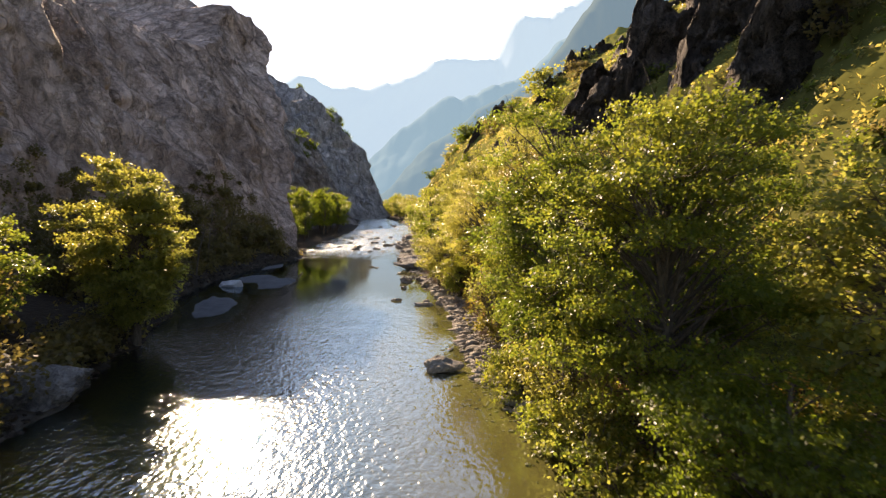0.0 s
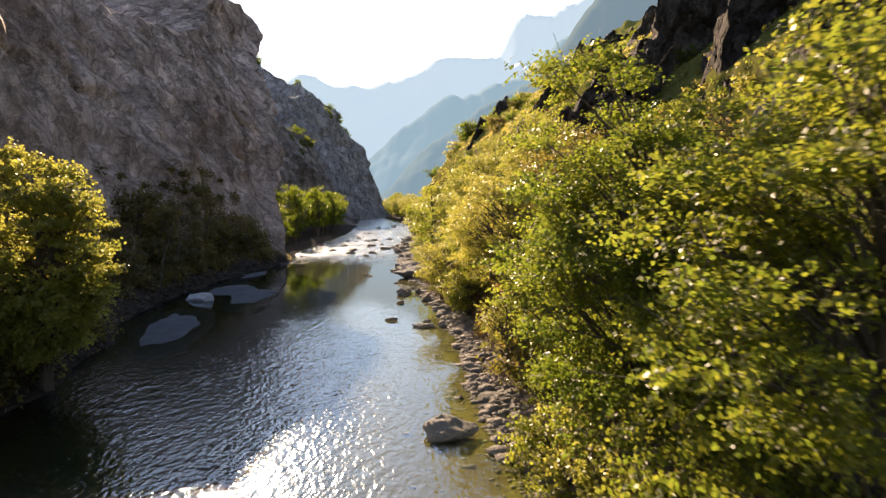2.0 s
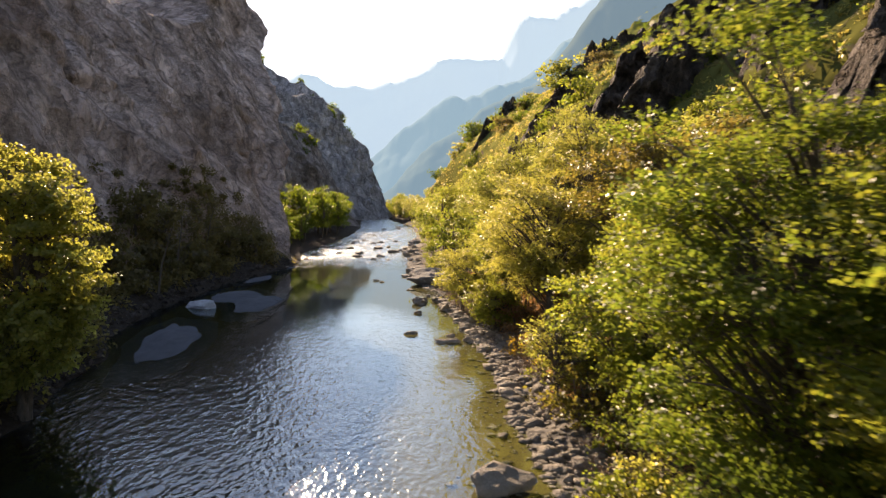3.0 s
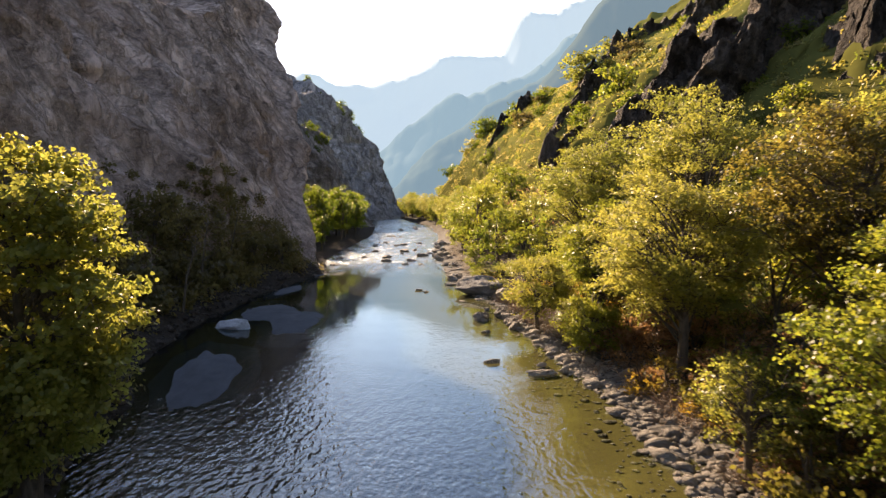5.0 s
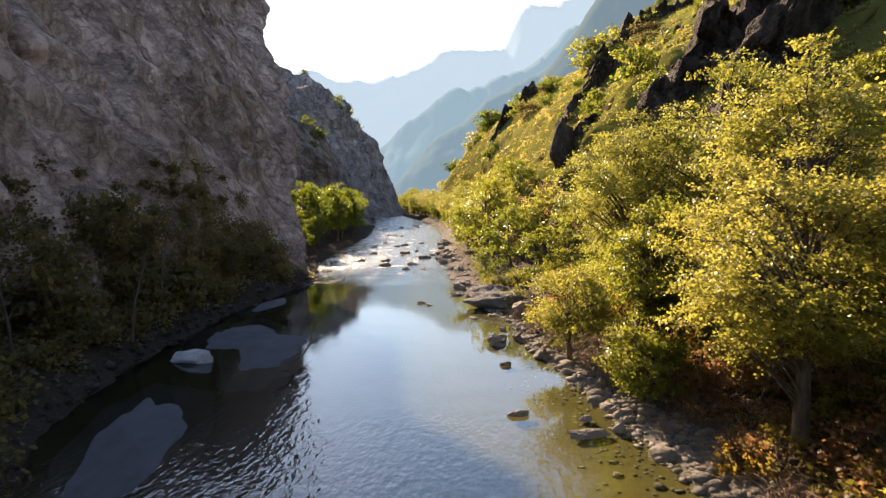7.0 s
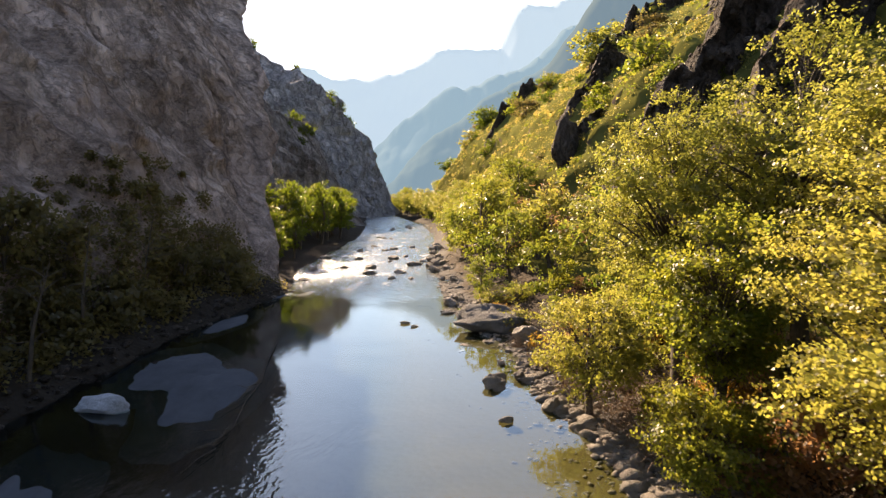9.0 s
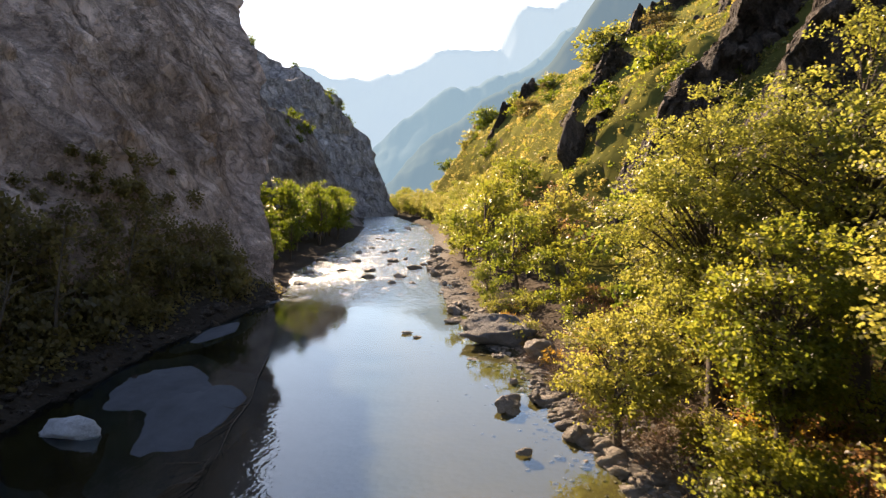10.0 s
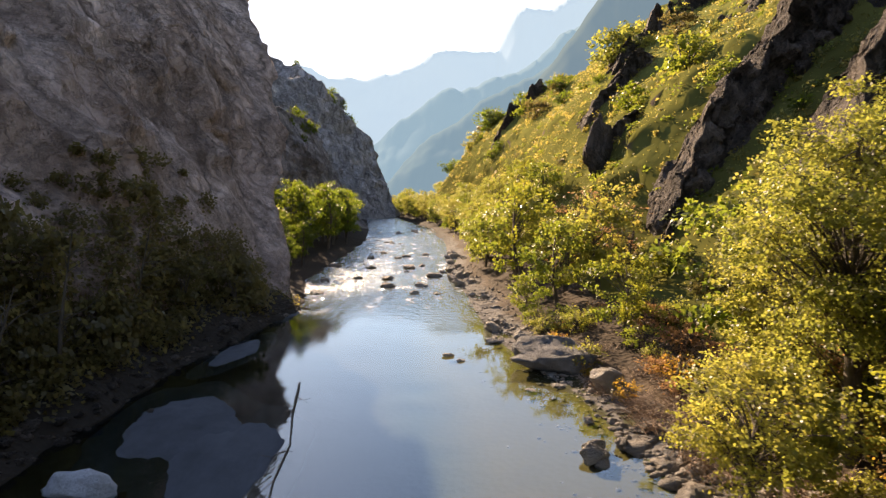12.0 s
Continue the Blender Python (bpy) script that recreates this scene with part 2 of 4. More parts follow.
# dark scrub leaves; the cliff foot's shade is partly in their colour
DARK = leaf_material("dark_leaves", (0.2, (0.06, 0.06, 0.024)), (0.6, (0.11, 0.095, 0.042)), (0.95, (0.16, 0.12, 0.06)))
# olive-brown foliage, its tone lowered to hold the right bank's shade
OLIVE = leaf_material("olive_brown_leaves", (0.2, (0.05, 0.06, 0.016)), (0.5, (0.095, 0.09, 0.024)), (0.75, (0.15, 0.115, 0.035)), (0.97, (0.17, 0.10, 0.045)))
DRYLEAF = leaf_material("dry_brown_leaves", (0.2, (0.13, 0.08, 0.05)), (0.6, (0.22, 0.13, 0.08)), (0.95, (0.28, 0.19, 0.12)))

def bark_material():
    m, t, p = material("bark")
    c = ramp(t, noise_tex(t, 6.0, 8, 0.7, coords(t, (1, 1, 0.3))), (0.3, (0.032, 0.026, 0.02)), (0.7, (0.125, 0.10, 0.078)))
    t.links.new(c, p.inputs["Base Color"])
    p.inputs["Roughness"].default_value = 0.9
    bump(t, noise_tex(t, 14.0, 6, 0.7, coords(t, (1, 1, 0.25))), 0.8, 0.03, p.inputs["Normal"])
    return m
BARK = bark_material()

def distance_material(name, base, haze_glow, amount):
    """Far mountains: the haze of kilometres of bright air is put in as a glow of their own."""
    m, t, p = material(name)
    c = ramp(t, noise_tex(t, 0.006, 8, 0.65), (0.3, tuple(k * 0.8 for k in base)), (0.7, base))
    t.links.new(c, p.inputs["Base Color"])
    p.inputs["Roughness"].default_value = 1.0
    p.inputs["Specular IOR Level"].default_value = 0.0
    p.inputs["Emission Color"].default_value = (*haze_glow, 1)
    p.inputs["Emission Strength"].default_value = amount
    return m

def twig_material():
    m, t, p = material("dry_twigs")
    o = t.nodes.new("ShaderNodeObjectInfo")
    c = ramp(t, noise_tex(t, 3.0, 4), (0.3, (0.15, 0.10, 0.07)), (0.7, (0.40, 0.29, 0.21)))
    t.links.new(mix(t, 1.0, c, ramp(t, o.outputs["Random"], (0.0, 0.7), (1.0, 1.2)), "MULTIPLY"), p.inputs["Base Color"])
    p.inputs["Roughness"].default_value = 0.9
    return m
TWIG = twig_material()

# ---- shapes ----
def smooth(a, b, v):
    k = np.clip((v - a) / (b - a), 0, 1)
    return k * k * (3 - 2 * k)

def fract_noise(x, y, z, octaves=5, gain=0.5, seed=0):
    """Fractal value noise of arrays, about -1 to 1."""
    total, amp = np.zeros(np.broadcast(x, y, z).shape), 1.0
    x, y, z = (np.asarray(k, float) + 17.3 * seed + off for k, off in ((x, 3.1), (y, 7.7), (z, 1.9)))
    for o in range(octaves):
        f = 2.0 ** o
        px, py, pz = x * f, y * f, z * f
        ix, iy, iz = (np.floor(k).astype(np.int64) for k in (px, py, pz))
        fx, fy, fz = px - ix, py - iy, pz - iz
        fx, fy, fz = (k * k * (3 - 2 * k) for k in (fx, fy, fz))
        val = 0
        for dx in (0, 1):
            for dy in (0, 1):
                for dz in (0, 1):
                    h = ((ix + dx) * 374761393 + (iy + dy) * 668265263 + (iz + dz) * 2147483647 + o * 974711) & 0xFFFFFFFF
                    h = ((h ^ (h >> 13)) * 1274126177) & 0xFFFFFFFF
                    h = ((h ^ (h >> 16)) & 0xFFFF) / 32767.5 - 1
                    val = val + h * np.where(dx, fx, 1 - fx) * np.where(dy, fy, 1 - fy) * np.where(dz, fz, 1 - fz)
        total = total + amp * val
        amp *= gain
    return total

def cells3(x, y, z, seed=0):
    """Cell noise of arrays: a value for each cell, -1 to 1, and how near its border is (0 on the border)."""
    x, y, z = np.broadcast_arrays(np.asarray(x, float), np.asarray(y, float), np.asarray(z, float))
    ix, iy, iz = (np.floor(k).astype(np.int64) for k in (x, y, z))
    best, second, value = np.full(x.shape, 9.0), np.full(x.shape, 9.0), np.zeros(x.shape)
    for dx in (-1, 0, 1):
        for dy in (-1, 0, 1):
            for dz in (-1, 0, 1):
                h = ((ix + dx) * 374761393 + (iy + dy) * 668265263 + (iz + dz) * 1274126177 + seed * 974711) & 0xFFFFFFFF
                h = ((h ^ (h >> 13)) * 1274126177) & 0xFFFFFFFF
                h = h ^ (h >> 16)
                px, py, pz = ((h >> k) & 1023 for k in (0, 10, 20))
                r = (ix + dx + px / 1023 - x) ** 2 + (iy + dy + py / 1023 - y) ** 2 + (iz + dz + pz / 1023 - z) ** 2
                near_one = r < best
                second = np.where(near_one, best, np.minimum(second, r))
                value = np.where(near_one, (h & 0xFFFF) / 32767.5 - 1, value)
                best = np.where(near_one, r, best)
    return value, np.sqrt(second) - np.sqrt(best)

def mesh_of(name, verts, faces, mat, shade=True):
    me = bpy.data.meshes.new(name)
    verts, faces = np.asarray(verts, np.float32), np.asarray(faces, np.int32)
    n = faces.shape[1]
    me.vertices.add(len(verts))
    me.vertices.foreach_set("co", verts.ravel())
    me.loops.add(faces.size)
    me.loops.foreach_set("vertex_index", faces.ravel())
    me.polygons.add(len(faces))
    me.polygons.foreach_set("loop_start", np.arange(0, faces.size, n, dtype=np.int32))
    me.update(calc_edges=True)
    me.validate()
    if shade:
        me.shade_smooth()
    me.materials.append(mat)
    return me

def grid_faces(nu, nv):
    i = np.arange(nu * nv).reshape(nu, nv)
    return np.stack([i[:-1, :-1], i[1:, :-1], i[1:, 1:], i[:-1, 1:]], -1).reshape(-1, 4)

def part(name, me, parent, label=""):
    ob = new(name, me)
    ob.parent = parent
    return tagged(ob, label)

def steps(*spans):
    """Coordinates from spans of (start, end, step)."""
    return np.unique(np.concatenate([np.arange(a, b, s) for a, b, s in spans] + [[spans[-1][1]]]))

# shore lines of the river, x over y
RY, RX = zip((-60, 14), (0, 8.5), (16, 5.6), (19, 4.9), (27, 2.5), (33, 1.3), (38, 0.9), (45, 0.3), (50, -0.8), (56, -1.8), (62, -3.4), (68, -4), (75, -6.6), (82, -8.5), (90, -9.5), (100, -10.4), (112, -12.6), (131, -13), (161, -14.5), (208, -21), (282, -39), (400, -85), (900, -330), (3000, -1500))
LY, LX = zip((-60, -14), (0, -15), (16, -15.5), (24, -16.5), (36, -20), (44, -22), (48, -24.5), (58, -26.5), (72, -26.8), (82, -25.8), (90, -24.5), (96, -26), (108, -28.3), (125, -29.4), (160, -30.5), (195, -35.5), (262, -47), (400, -108), (900, -360), (3000, -1540))
def right_shore(y):
    return np.interp(y, RY, RX)
def left_shore(y):
    return np.interp(y, LY, LX)

HY, HX = zip((-60, 14), (0, 8.5), (16, 5.6), (27, 2.5), (38, 0.9), (50, -0.8), (62, -3.4), (75, -5.6), (90, -7.5), (99, -8.5), (106, -13), (112, -16.5), (161, -18.5), (208, -22), (290, -40), (330, -42), (400, 10), (600, 120), (1100, 420))
def hill_height(x, y):
    """The right valley side: bank terrace, then a steep slope with broken scarps."""
    d = x - np.interp(y, HY, HX)
    n = fract_noise(x / 22, y / 22, 0, 5, 0.5, 3)
    m = fract_noise(x / 9, y / 9, 0, 4, 0.5, 7)
    bank = np.interp(x - right_shore(y), [-3, 0, 1.5, 4, 9, 13], [-0.35, 0.02, 0.35, 0.9, 1.8, 2.6])
    rise = np.interp(d - n * 1.8, [13, 15, 32, 60, 110, 260, 1500], [0, 1.5, 22, 43, 82, 160, 400])
    z = bank + rise * (1.0 + 0.25 * smooth(130, 190, y) * (1 - smooth(45, 75, d))) * (1 + 0.06 * n)
    # rock steps: the slope breaks into ledges where the noise is strong
    step = 6.5
    q = z / step + 0.9 * fract_noise(x / 17, y / 17, 5, 3, 0.5, 8)
    f = q - np.floor(q)
    ledge = (smooth(0.62, 0.9, f) - f) * step
    z = z + 0.3 * ledge * smooth(0.0, 0.5, n + 0.2) * smooth(15, 24, d) + 0.4 * m * smooth(13, 22, d)
    return z

def bank_height(x, y):
    return np.interp(x - right_shore(y) - 0.9 * (1 + fract_noise(x / 4, y / 5, 0, 4, 0.55, 16)) * smooth(0, 1, x - right_shore(y)), [-3, 0, 1.5, 4, 9, 13], [-0.35, 0.02, 0.35, 0.9, 1.8, 2.6])

def bed_height(x, y):
    l, r = left_shore(y) + 0.7 * fract_noise(x / 5, y / 3.5, 0, 3, 0.5, 15), right_shore(y)
    k = np.clip((x - l) / (r - l), 0, 1)
    n = fract_noise(x / 3, y / 3, 0, 4, 0.5, 9)
    depth = np.interp(k, [0, 0.06, 0.2, 0.52, 0.74, 0.95, 1], [0, 0.5, 1.5, 1.3, 0.42, 0.16, 0]) * (1 + 0.12 * n)
    depth = depth * np.interp(y, [-60, 90, 120, 3000], [1, 1, 0.45, 0.45])
    left = np.interp(l - x, [0, 0.7, 2.0, 8, 30], [0.0, 0.45, 1.3, 3.4, 5])
    left = left + smooth(92, 104, y) * (np.interp(l - x, [0, 1, 4, 10, 30], [0.0, 0.12, 0.7, 2.0, 5]) - left)
    return np.where(x < l, left + 0.15 * n, -depth)

# ---- ground and water ----
gx = steps((-3000, -400, 200), (-400, -60, 20), (-60, -32, 2), (-32, 12, 0.4), (12, 30, 2), (30, 400, 30), (400, 3000, 200))
gy = steps((-2000, -100, 200), (-100, -10, 4), (-10, 12, 1), (12, 100, 0.4), (100, 300, 2), (300, 1000, 30), (1000, 4000, 300))
X, Y = np.meshgrid(gx, gy, indexing="ij")
d = X - right_shore(Y)
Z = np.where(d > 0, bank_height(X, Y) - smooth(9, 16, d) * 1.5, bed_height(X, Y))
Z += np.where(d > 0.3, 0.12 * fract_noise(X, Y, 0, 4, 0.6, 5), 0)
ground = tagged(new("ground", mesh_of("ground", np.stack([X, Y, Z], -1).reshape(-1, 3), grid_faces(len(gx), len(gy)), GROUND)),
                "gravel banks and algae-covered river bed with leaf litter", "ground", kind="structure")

wy = steps((-60, 320, 4), (320, 900, 60))
wu = np.linspace(0, 1, 9)
WY, WU = np.meshgrid(wy, wu, indexing="ij")
WX = (left_shore(WY) - 1.5) * (1 - WU) + (right_shore(WY) + 1.2) * WU
water = tagged(new("water", mesh_of("water", np.stack([WX, WY, 0 * WX], -1).reshape(-1, 3), grid_faces(len(wy), len(wu))[:, ::-1], WATER)),
               "calm blue-green river with sun glitter and rapids upstream", "water", kind="structure")
water.visible_shadow = False

SX, SY = np.meshgrid(np.arange(-60, 141), np.arange(0, 361), indexing="ij")
SURVEY = hill_height(SX.astype(float), SY.astype(float))
def hill_at(x, y):
    """The hillside's height, between the points of a one-metre survey."""
    fx, fy = np.clip(x + 60.0, 0, 199.9), np.clip(y, 0, 359.9)
    i, j = int(fx), int(fy)
    a, b = fx - i, fy - j
    return float((SURVEY[i, j] * (1 - a) + SURVEY[i + 1, j] * a) * (1 - b) + (SURVEY[i, j + 1] * (1 - a) + SURVEY[i + 1, j + 1] * a) * b)

hx = steps((-100, -20, 4), (-20, 80, 0.6), (80, 130, 1.6), (120, 300, 8), (300, 900, 40))
hy = steps((-150, 10, 6), (10, 30, 1.2), (30, 150, 0.6), (150, 350, 1.6), (350, 700, 8), (700, 1100, 40))
X, Y = np.meshgrid(hx, hy, indexing="ij")
d = X - right_shore(Y)
X = np.where(d < 9.5, right_shore(Y) + 9.5, X)
Z = hill_height(X, Y)
rough = smooth(10, 20, X - right_shore(Y))
steep = smooth(1.3, 2.6, np.hypot(np.gradient(Z, axis=0) / np.gradient(X, axis=0).clip(0.3), np.gradient(Z, axis=1) / np.gradient(Y, axis=1).clip(0.3)))
Z = Z + np.where(X - right_shore(Y) < 10.0, -1.2, 0.0) + (0.16 + 0.5 * steep) * fract_noise(X / 2.5, Y / 2.5, Z / 2.5, 4, 0.6, 2) * rough
push = rough * (0.15 + 0.85 * steep)
X, Y = X + push * fract_noise(X / 2.2, Y / 2.2, Z / 1.6, 4, 0.65, 12), Y + 1.2 * push * fract_noise(X / 2.2, Y / 2.2, Z / 1.6, 4, 0.65, 13)
hill = tagged(new("hillside", mesh_of("hillside", np.stack([X, Y, Z], -1).reshape(-1, 3), grid_faces(len(hx), len(hy)), HILL)),
              "steep grassy hillside with dark rock scarps in autumn", "hillside", kind="structure")

def rock_wall(name, y0, foot, y_end, lean, end_lean, cap, label, inland=90, seed=1, nu=260, nv=150, rough=1.0, mat=CLIFF, recess=0.0):
    """A cliff along the left bank from y0 to its corner at y_end, then turning inland. foot(y): x of its foot; it leans back
    lean metres a metre, its corner end_lean metres along y; cap: its height over x."""
    u, v = np.linspace(0, 1.6, nu), np.linspace(0, 1.25, nv)
    U, V = np.meshgrid(u, v, indexing="ij")
    top = cap(U)
    zz = np.minimum(V, 1) * top
    back = np.maximum(V - 1, 0) * 4 * 60
    ye = y_end + end_lean * zz
    along = np.minimum(U, 1)
    Yw = y0 + (ye - y0) * along
    turn = np.maximum(U - 1, 0) / 0.6
    Xw = foot(Yw * (y_end / np.maximum(ye, 1)) + 0 * zz) - lean * (1 + recess * (1 - smooth(0.78, 0.88, U))) * zz - turn * inland - back
    Yw = Yw + turn * inland * 0.18 - back * 0.0
    Zw = zz - 1.0 + smooth(0.08, 0.25, V - 1) * 34 * (1 - smooth(0.86, 0.95, U))
    side = smooth(0.97, 1.05, U)
    n = 3.0 * fract_noise(Xw / 16, Yw / 13, Zw / 40, 4, 0.5, seed) - 1.9 * np.abs(fract_noise(Xw / 9, Yw / 5, Zw / 34, 3, 0.5, seed + 5)) + 0.7
    wx, wy, wz = (k + 1.2 * fract_noise(Xw / 3, Yw / 3, Zw / 3, 3, 0.55, seed + 6 + j) for j, k in enumerate((Xw, Yw, Zw)))
    slab, crack = cells3(wx / 9, wy / 6.5, wz / 13, seed)
    block, gap = cells3(wx / 4, wy / 3.4, wz / 4.5, seed + 1)
    n = n + 1.25 * slab * smooth(0.0, 0.3, crack) - 0.8 * (1 - smooth(0.0, 0.4, crack)) + 0.4 * block * smooth(0.0, 0.3, gap) + 0.3 * fract_noise(Xw / 3.5, Yw / 3.5, Zw / 3, 2, 0.5, seed + 2)
    n = n * rough * smooth(-2, 6, Zw) * (1 - 0.35 * smooth(0.84, 0.92, U) * (1 - smooth(1.08, 1.15, U)))
    lift = 1.3 * rough * fract_noise(Xw / 9, Yw / 9, 0, 5, 0.55, seed + 3) * smooth(4, 15, Zw)
    Xw, Yw, Zw = Xw + n * (1 - 0.6 * side), Yw + n * 0.75 * side, Zw + lift
    tagged(new(name, mesh_of(name, np.stack([Xw, Yw, Zw], -1).reshape(-1, 3), grid_faces(nu, nv)[:, ::-1], mat)), label, "cliff", kind="structure")
    return np.stack([Xw, Yw, Zw], -1)

MAIN = rock_wall("cliff", -70, lambda y: left_shore(y) - 2.2 - np.interp(y, [10, 40, 60, 88, 91], [4, 3.5, 1.5, 0.5, -2]), 91, 0.46, 1.1,
          lambda u: np.interp(u, [0, 0.5, 0.8, 0.875, 0.94, 0.97, 1.0, 1.06, 1.12, 1.25, 1.6], [46, 42, 38, 36, 53, 53, 47, 52, 66, 95, 115]) , "towering shaded limestone cliff with vertical fissures", 110, 1, 640, 200, 1.0, CLIFF, 0.27)
SPUR_NEAR = rock_wall("cliff", 95, lambda y: np.interp(y, [90, 150, 207], [-50, -46, -36.5]), 207, 0.64, 0.35,
          lambda u: np.interp(u, [0, 0.8, 0.94, 1.0, 1.08, 1.2, 1.6], [44, 38, 31, 31, 36, 39, 60]), "shaded rock spur above the riverside trees", 80, 11, 300, 140, 1.1, SPUR)
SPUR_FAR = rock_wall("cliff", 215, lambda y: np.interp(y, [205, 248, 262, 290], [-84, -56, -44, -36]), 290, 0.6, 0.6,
          lambda u: np.interp(u, [0, 0.8, 0.94, 1.0, 1.037, 1.064, 1.08, 1.1, 1.13, 1.3, 1.6], [62, 58, 56, 58, 66, 73, 68, 83, 85, 95, 110]), "distant shaded rocky spur with scrub on its crest", 150, 21, 360, 150, 1.7, HAZE_TINTED)

# ---- far mountains ----
def ridge(name, y, depth, points, mat, label, seed, jag):
    """A mountain ridge across the valley's end: heights over x along its crest, falling off to both sides."""
    px, pz = zip(*points)
    xs = np.linspace(px[0], px[-1], 240)
    vs = np.linspace(-1, 1, 33)
    Xr, V = np.meshgrid(xs, vs, indexing="ij")
    Yr = y + V * depth
    crest = np.interp(Xr, px, pz)
    crest = crest + jag * fract_noise(Xr / (jag * 6), 0 * Xr, seed, 5, 0.55, seed)
    Zr = crest * (1 - np.abs(V)) ** 0.9 + jag * 0.9 * fract_noise(Xr / (jag * 5), Yr / (jag * 5), 0, 5, 0.55, seed + 1) * (1 - np.abs(V)) * np.minimum(1, np.abs(V) * 4) - 20
    tagged(new(name, mesh_of(name, np.stack([Xr, Yr, Zr], -1).reshape(-1, 3), grid_faces(len(xs), len(vs)), mat)), label, "mountain", kind="structure")

def crest_points(dist, *pixels):
    """Crest points at a distance from bearings and heights in degrees."""
    return [(dist * math.tan(radians(a)), 9.5 + dist / math.cos(radians(a)) * math.tan(radians(e))) for a, e in pixels]

# painted haze: blue emission on each ridge, stronger the farther it lies
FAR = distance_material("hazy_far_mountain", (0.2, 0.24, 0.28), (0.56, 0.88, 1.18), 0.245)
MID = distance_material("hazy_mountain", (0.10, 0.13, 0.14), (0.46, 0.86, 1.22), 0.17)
NEAR = distance_material("hazy_blue_wooded_slope", (0.07, 0.09, 0.08), (0.40, 0.76, 1.12), 0.15)
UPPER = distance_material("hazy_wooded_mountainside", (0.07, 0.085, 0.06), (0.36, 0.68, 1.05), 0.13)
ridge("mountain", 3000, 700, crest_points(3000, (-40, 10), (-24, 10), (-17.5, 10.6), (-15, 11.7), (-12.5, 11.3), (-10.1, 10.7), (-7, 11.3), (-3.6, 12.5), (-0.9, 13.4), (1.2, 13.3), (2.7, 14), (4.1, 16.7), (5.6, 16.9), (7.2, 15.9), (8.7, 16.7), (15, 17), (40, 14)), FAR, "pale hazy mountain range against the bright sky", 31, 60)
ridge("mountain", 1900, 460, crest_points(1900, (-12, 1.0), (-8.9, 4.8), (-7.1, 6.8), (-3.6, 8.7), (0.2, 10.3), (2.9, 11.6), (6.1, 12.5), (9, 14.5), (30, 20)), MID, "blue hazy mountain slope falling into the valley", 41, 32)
ridge("mountain", 1200, 280, crest_points(1200, (-10.5, 0.5), (-7.4, 2.2), (-4.7, 4.8), (-1.5, 6.8), (1.2, 9.2), (3.9, 10.3), (7, 12.0), (30, 20)), NEAR, "hazy blue-green wooded mountain slope", 51, 24)
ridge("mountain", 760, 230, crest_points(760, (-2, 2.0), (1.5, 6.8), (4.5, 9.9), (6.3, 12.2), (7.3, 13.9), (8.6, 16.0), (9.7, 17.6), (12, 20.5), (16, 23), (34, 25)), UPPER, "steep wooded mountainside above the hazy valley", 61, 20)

# ---- trees ----
def tubes(paths, sides=6):
    """Tapered tubes along paths of (points, radii)."""
    V, F, base = [], [], 0
    ang = np.linspace(0, 2 * np.pi, sides, endpoint=False)
    for pts, rad in paths:
        pts = np.asarray(pts, float)
        tan = np.gradient(pts, axis=0)
        tan /= np.linalg.norm(tan, axis=1)[:, None] + 1e-9
        ref = np.where(np.abs(tan[:, 2:3]) > 0.9, [[1.0, 0, 0]], [[0, 0, 1.0]])
        s = np.cross(tan, ref)
        s /= np.linalg.norm(s, axis=1)[:, None] + 1e-9
        w = np.cross(s, tan)
        ring = pts[:, None] + np.asarray(rad)[:, None, None] * (np.cos(ang)[None, :, None] * s[:, None] + np.sin(ang)[None, :, None] * w[:, None])
        n = len(pts)
        i = base + np.arange(n * sides).reshape(n, sides)
        j = np.roll(i, -1, axis=1)
        F.append(np.stack([i[:-1], j[:-1], j[1:], i[1:]], -1).reshape(-1, 4))
        V.append(ring.reshape(-1, 3))
        base += n * sides
    return np.concatenate(V), np.concatenate(F)

def leaf_mesh(name, where, out, size, rng, mat, lobed=True, slim=1.0):
    """One mesh of many separate small leaves at points, facing mostly up and outwards."""
    n = len(where)
    own = np.repeat(rng.normal(0, 0.62, (n // 8 + 1, 3)), 8, 0)[:n]
    nor = rng.normal(0, 0.36, (n, 3)) + own + np.array([0, 0, 0.5]) + 0.4 * out
    nor /= np.linalg.norm(nor, axis=1)[:, None]
    tip = rng.normal(0, 0.7, (n, 3)) + out + np.array([0, 0, -0.25])
    tip -= (tip * nor).sum(1)[:, None] * nor
    tip /= np.linalg.norm(tip, axis=1)[:, None] + 1e-9
    side = np.cross(nor, tip)
    k = (size * rng.uniform(0.65, 1.25, n))[:, None, None]
    if lobed:
        shape = np.array([[0, -0.5, 0.02], [0.5, -0.2, -0.06], [0.36, 0.34, -0.08], [0, 0.62, -0.03], [-0.36, 0.34, -0.08], [-0.5, -0.2, -0.06]])
        tri = np.array([[0, 1, 2, 3], [0, 3, 4, 5]])
    else:
        shape = np.array([[0, -0.5, 0], [0.42, 0.02, -0.06], [0, 0.55, 0.0], [-0.42, 0.02, -0.06]])
        tri = np.array([[0, 1, 2, 3]])
    v = where[:, None] + k * (slim * shape[None, :, 0:1] * side[:, None] + shape[None, :, 1:2] * tip[:, None] + shape[None, :, 2:3] * nor[:, None])
    f = (np.arange(n) * len(shape))[:, None, None] + tri[None]
    return mesh_of(name, v.reshape(-1, 3), f.reshape(-1, 4), mat, False)

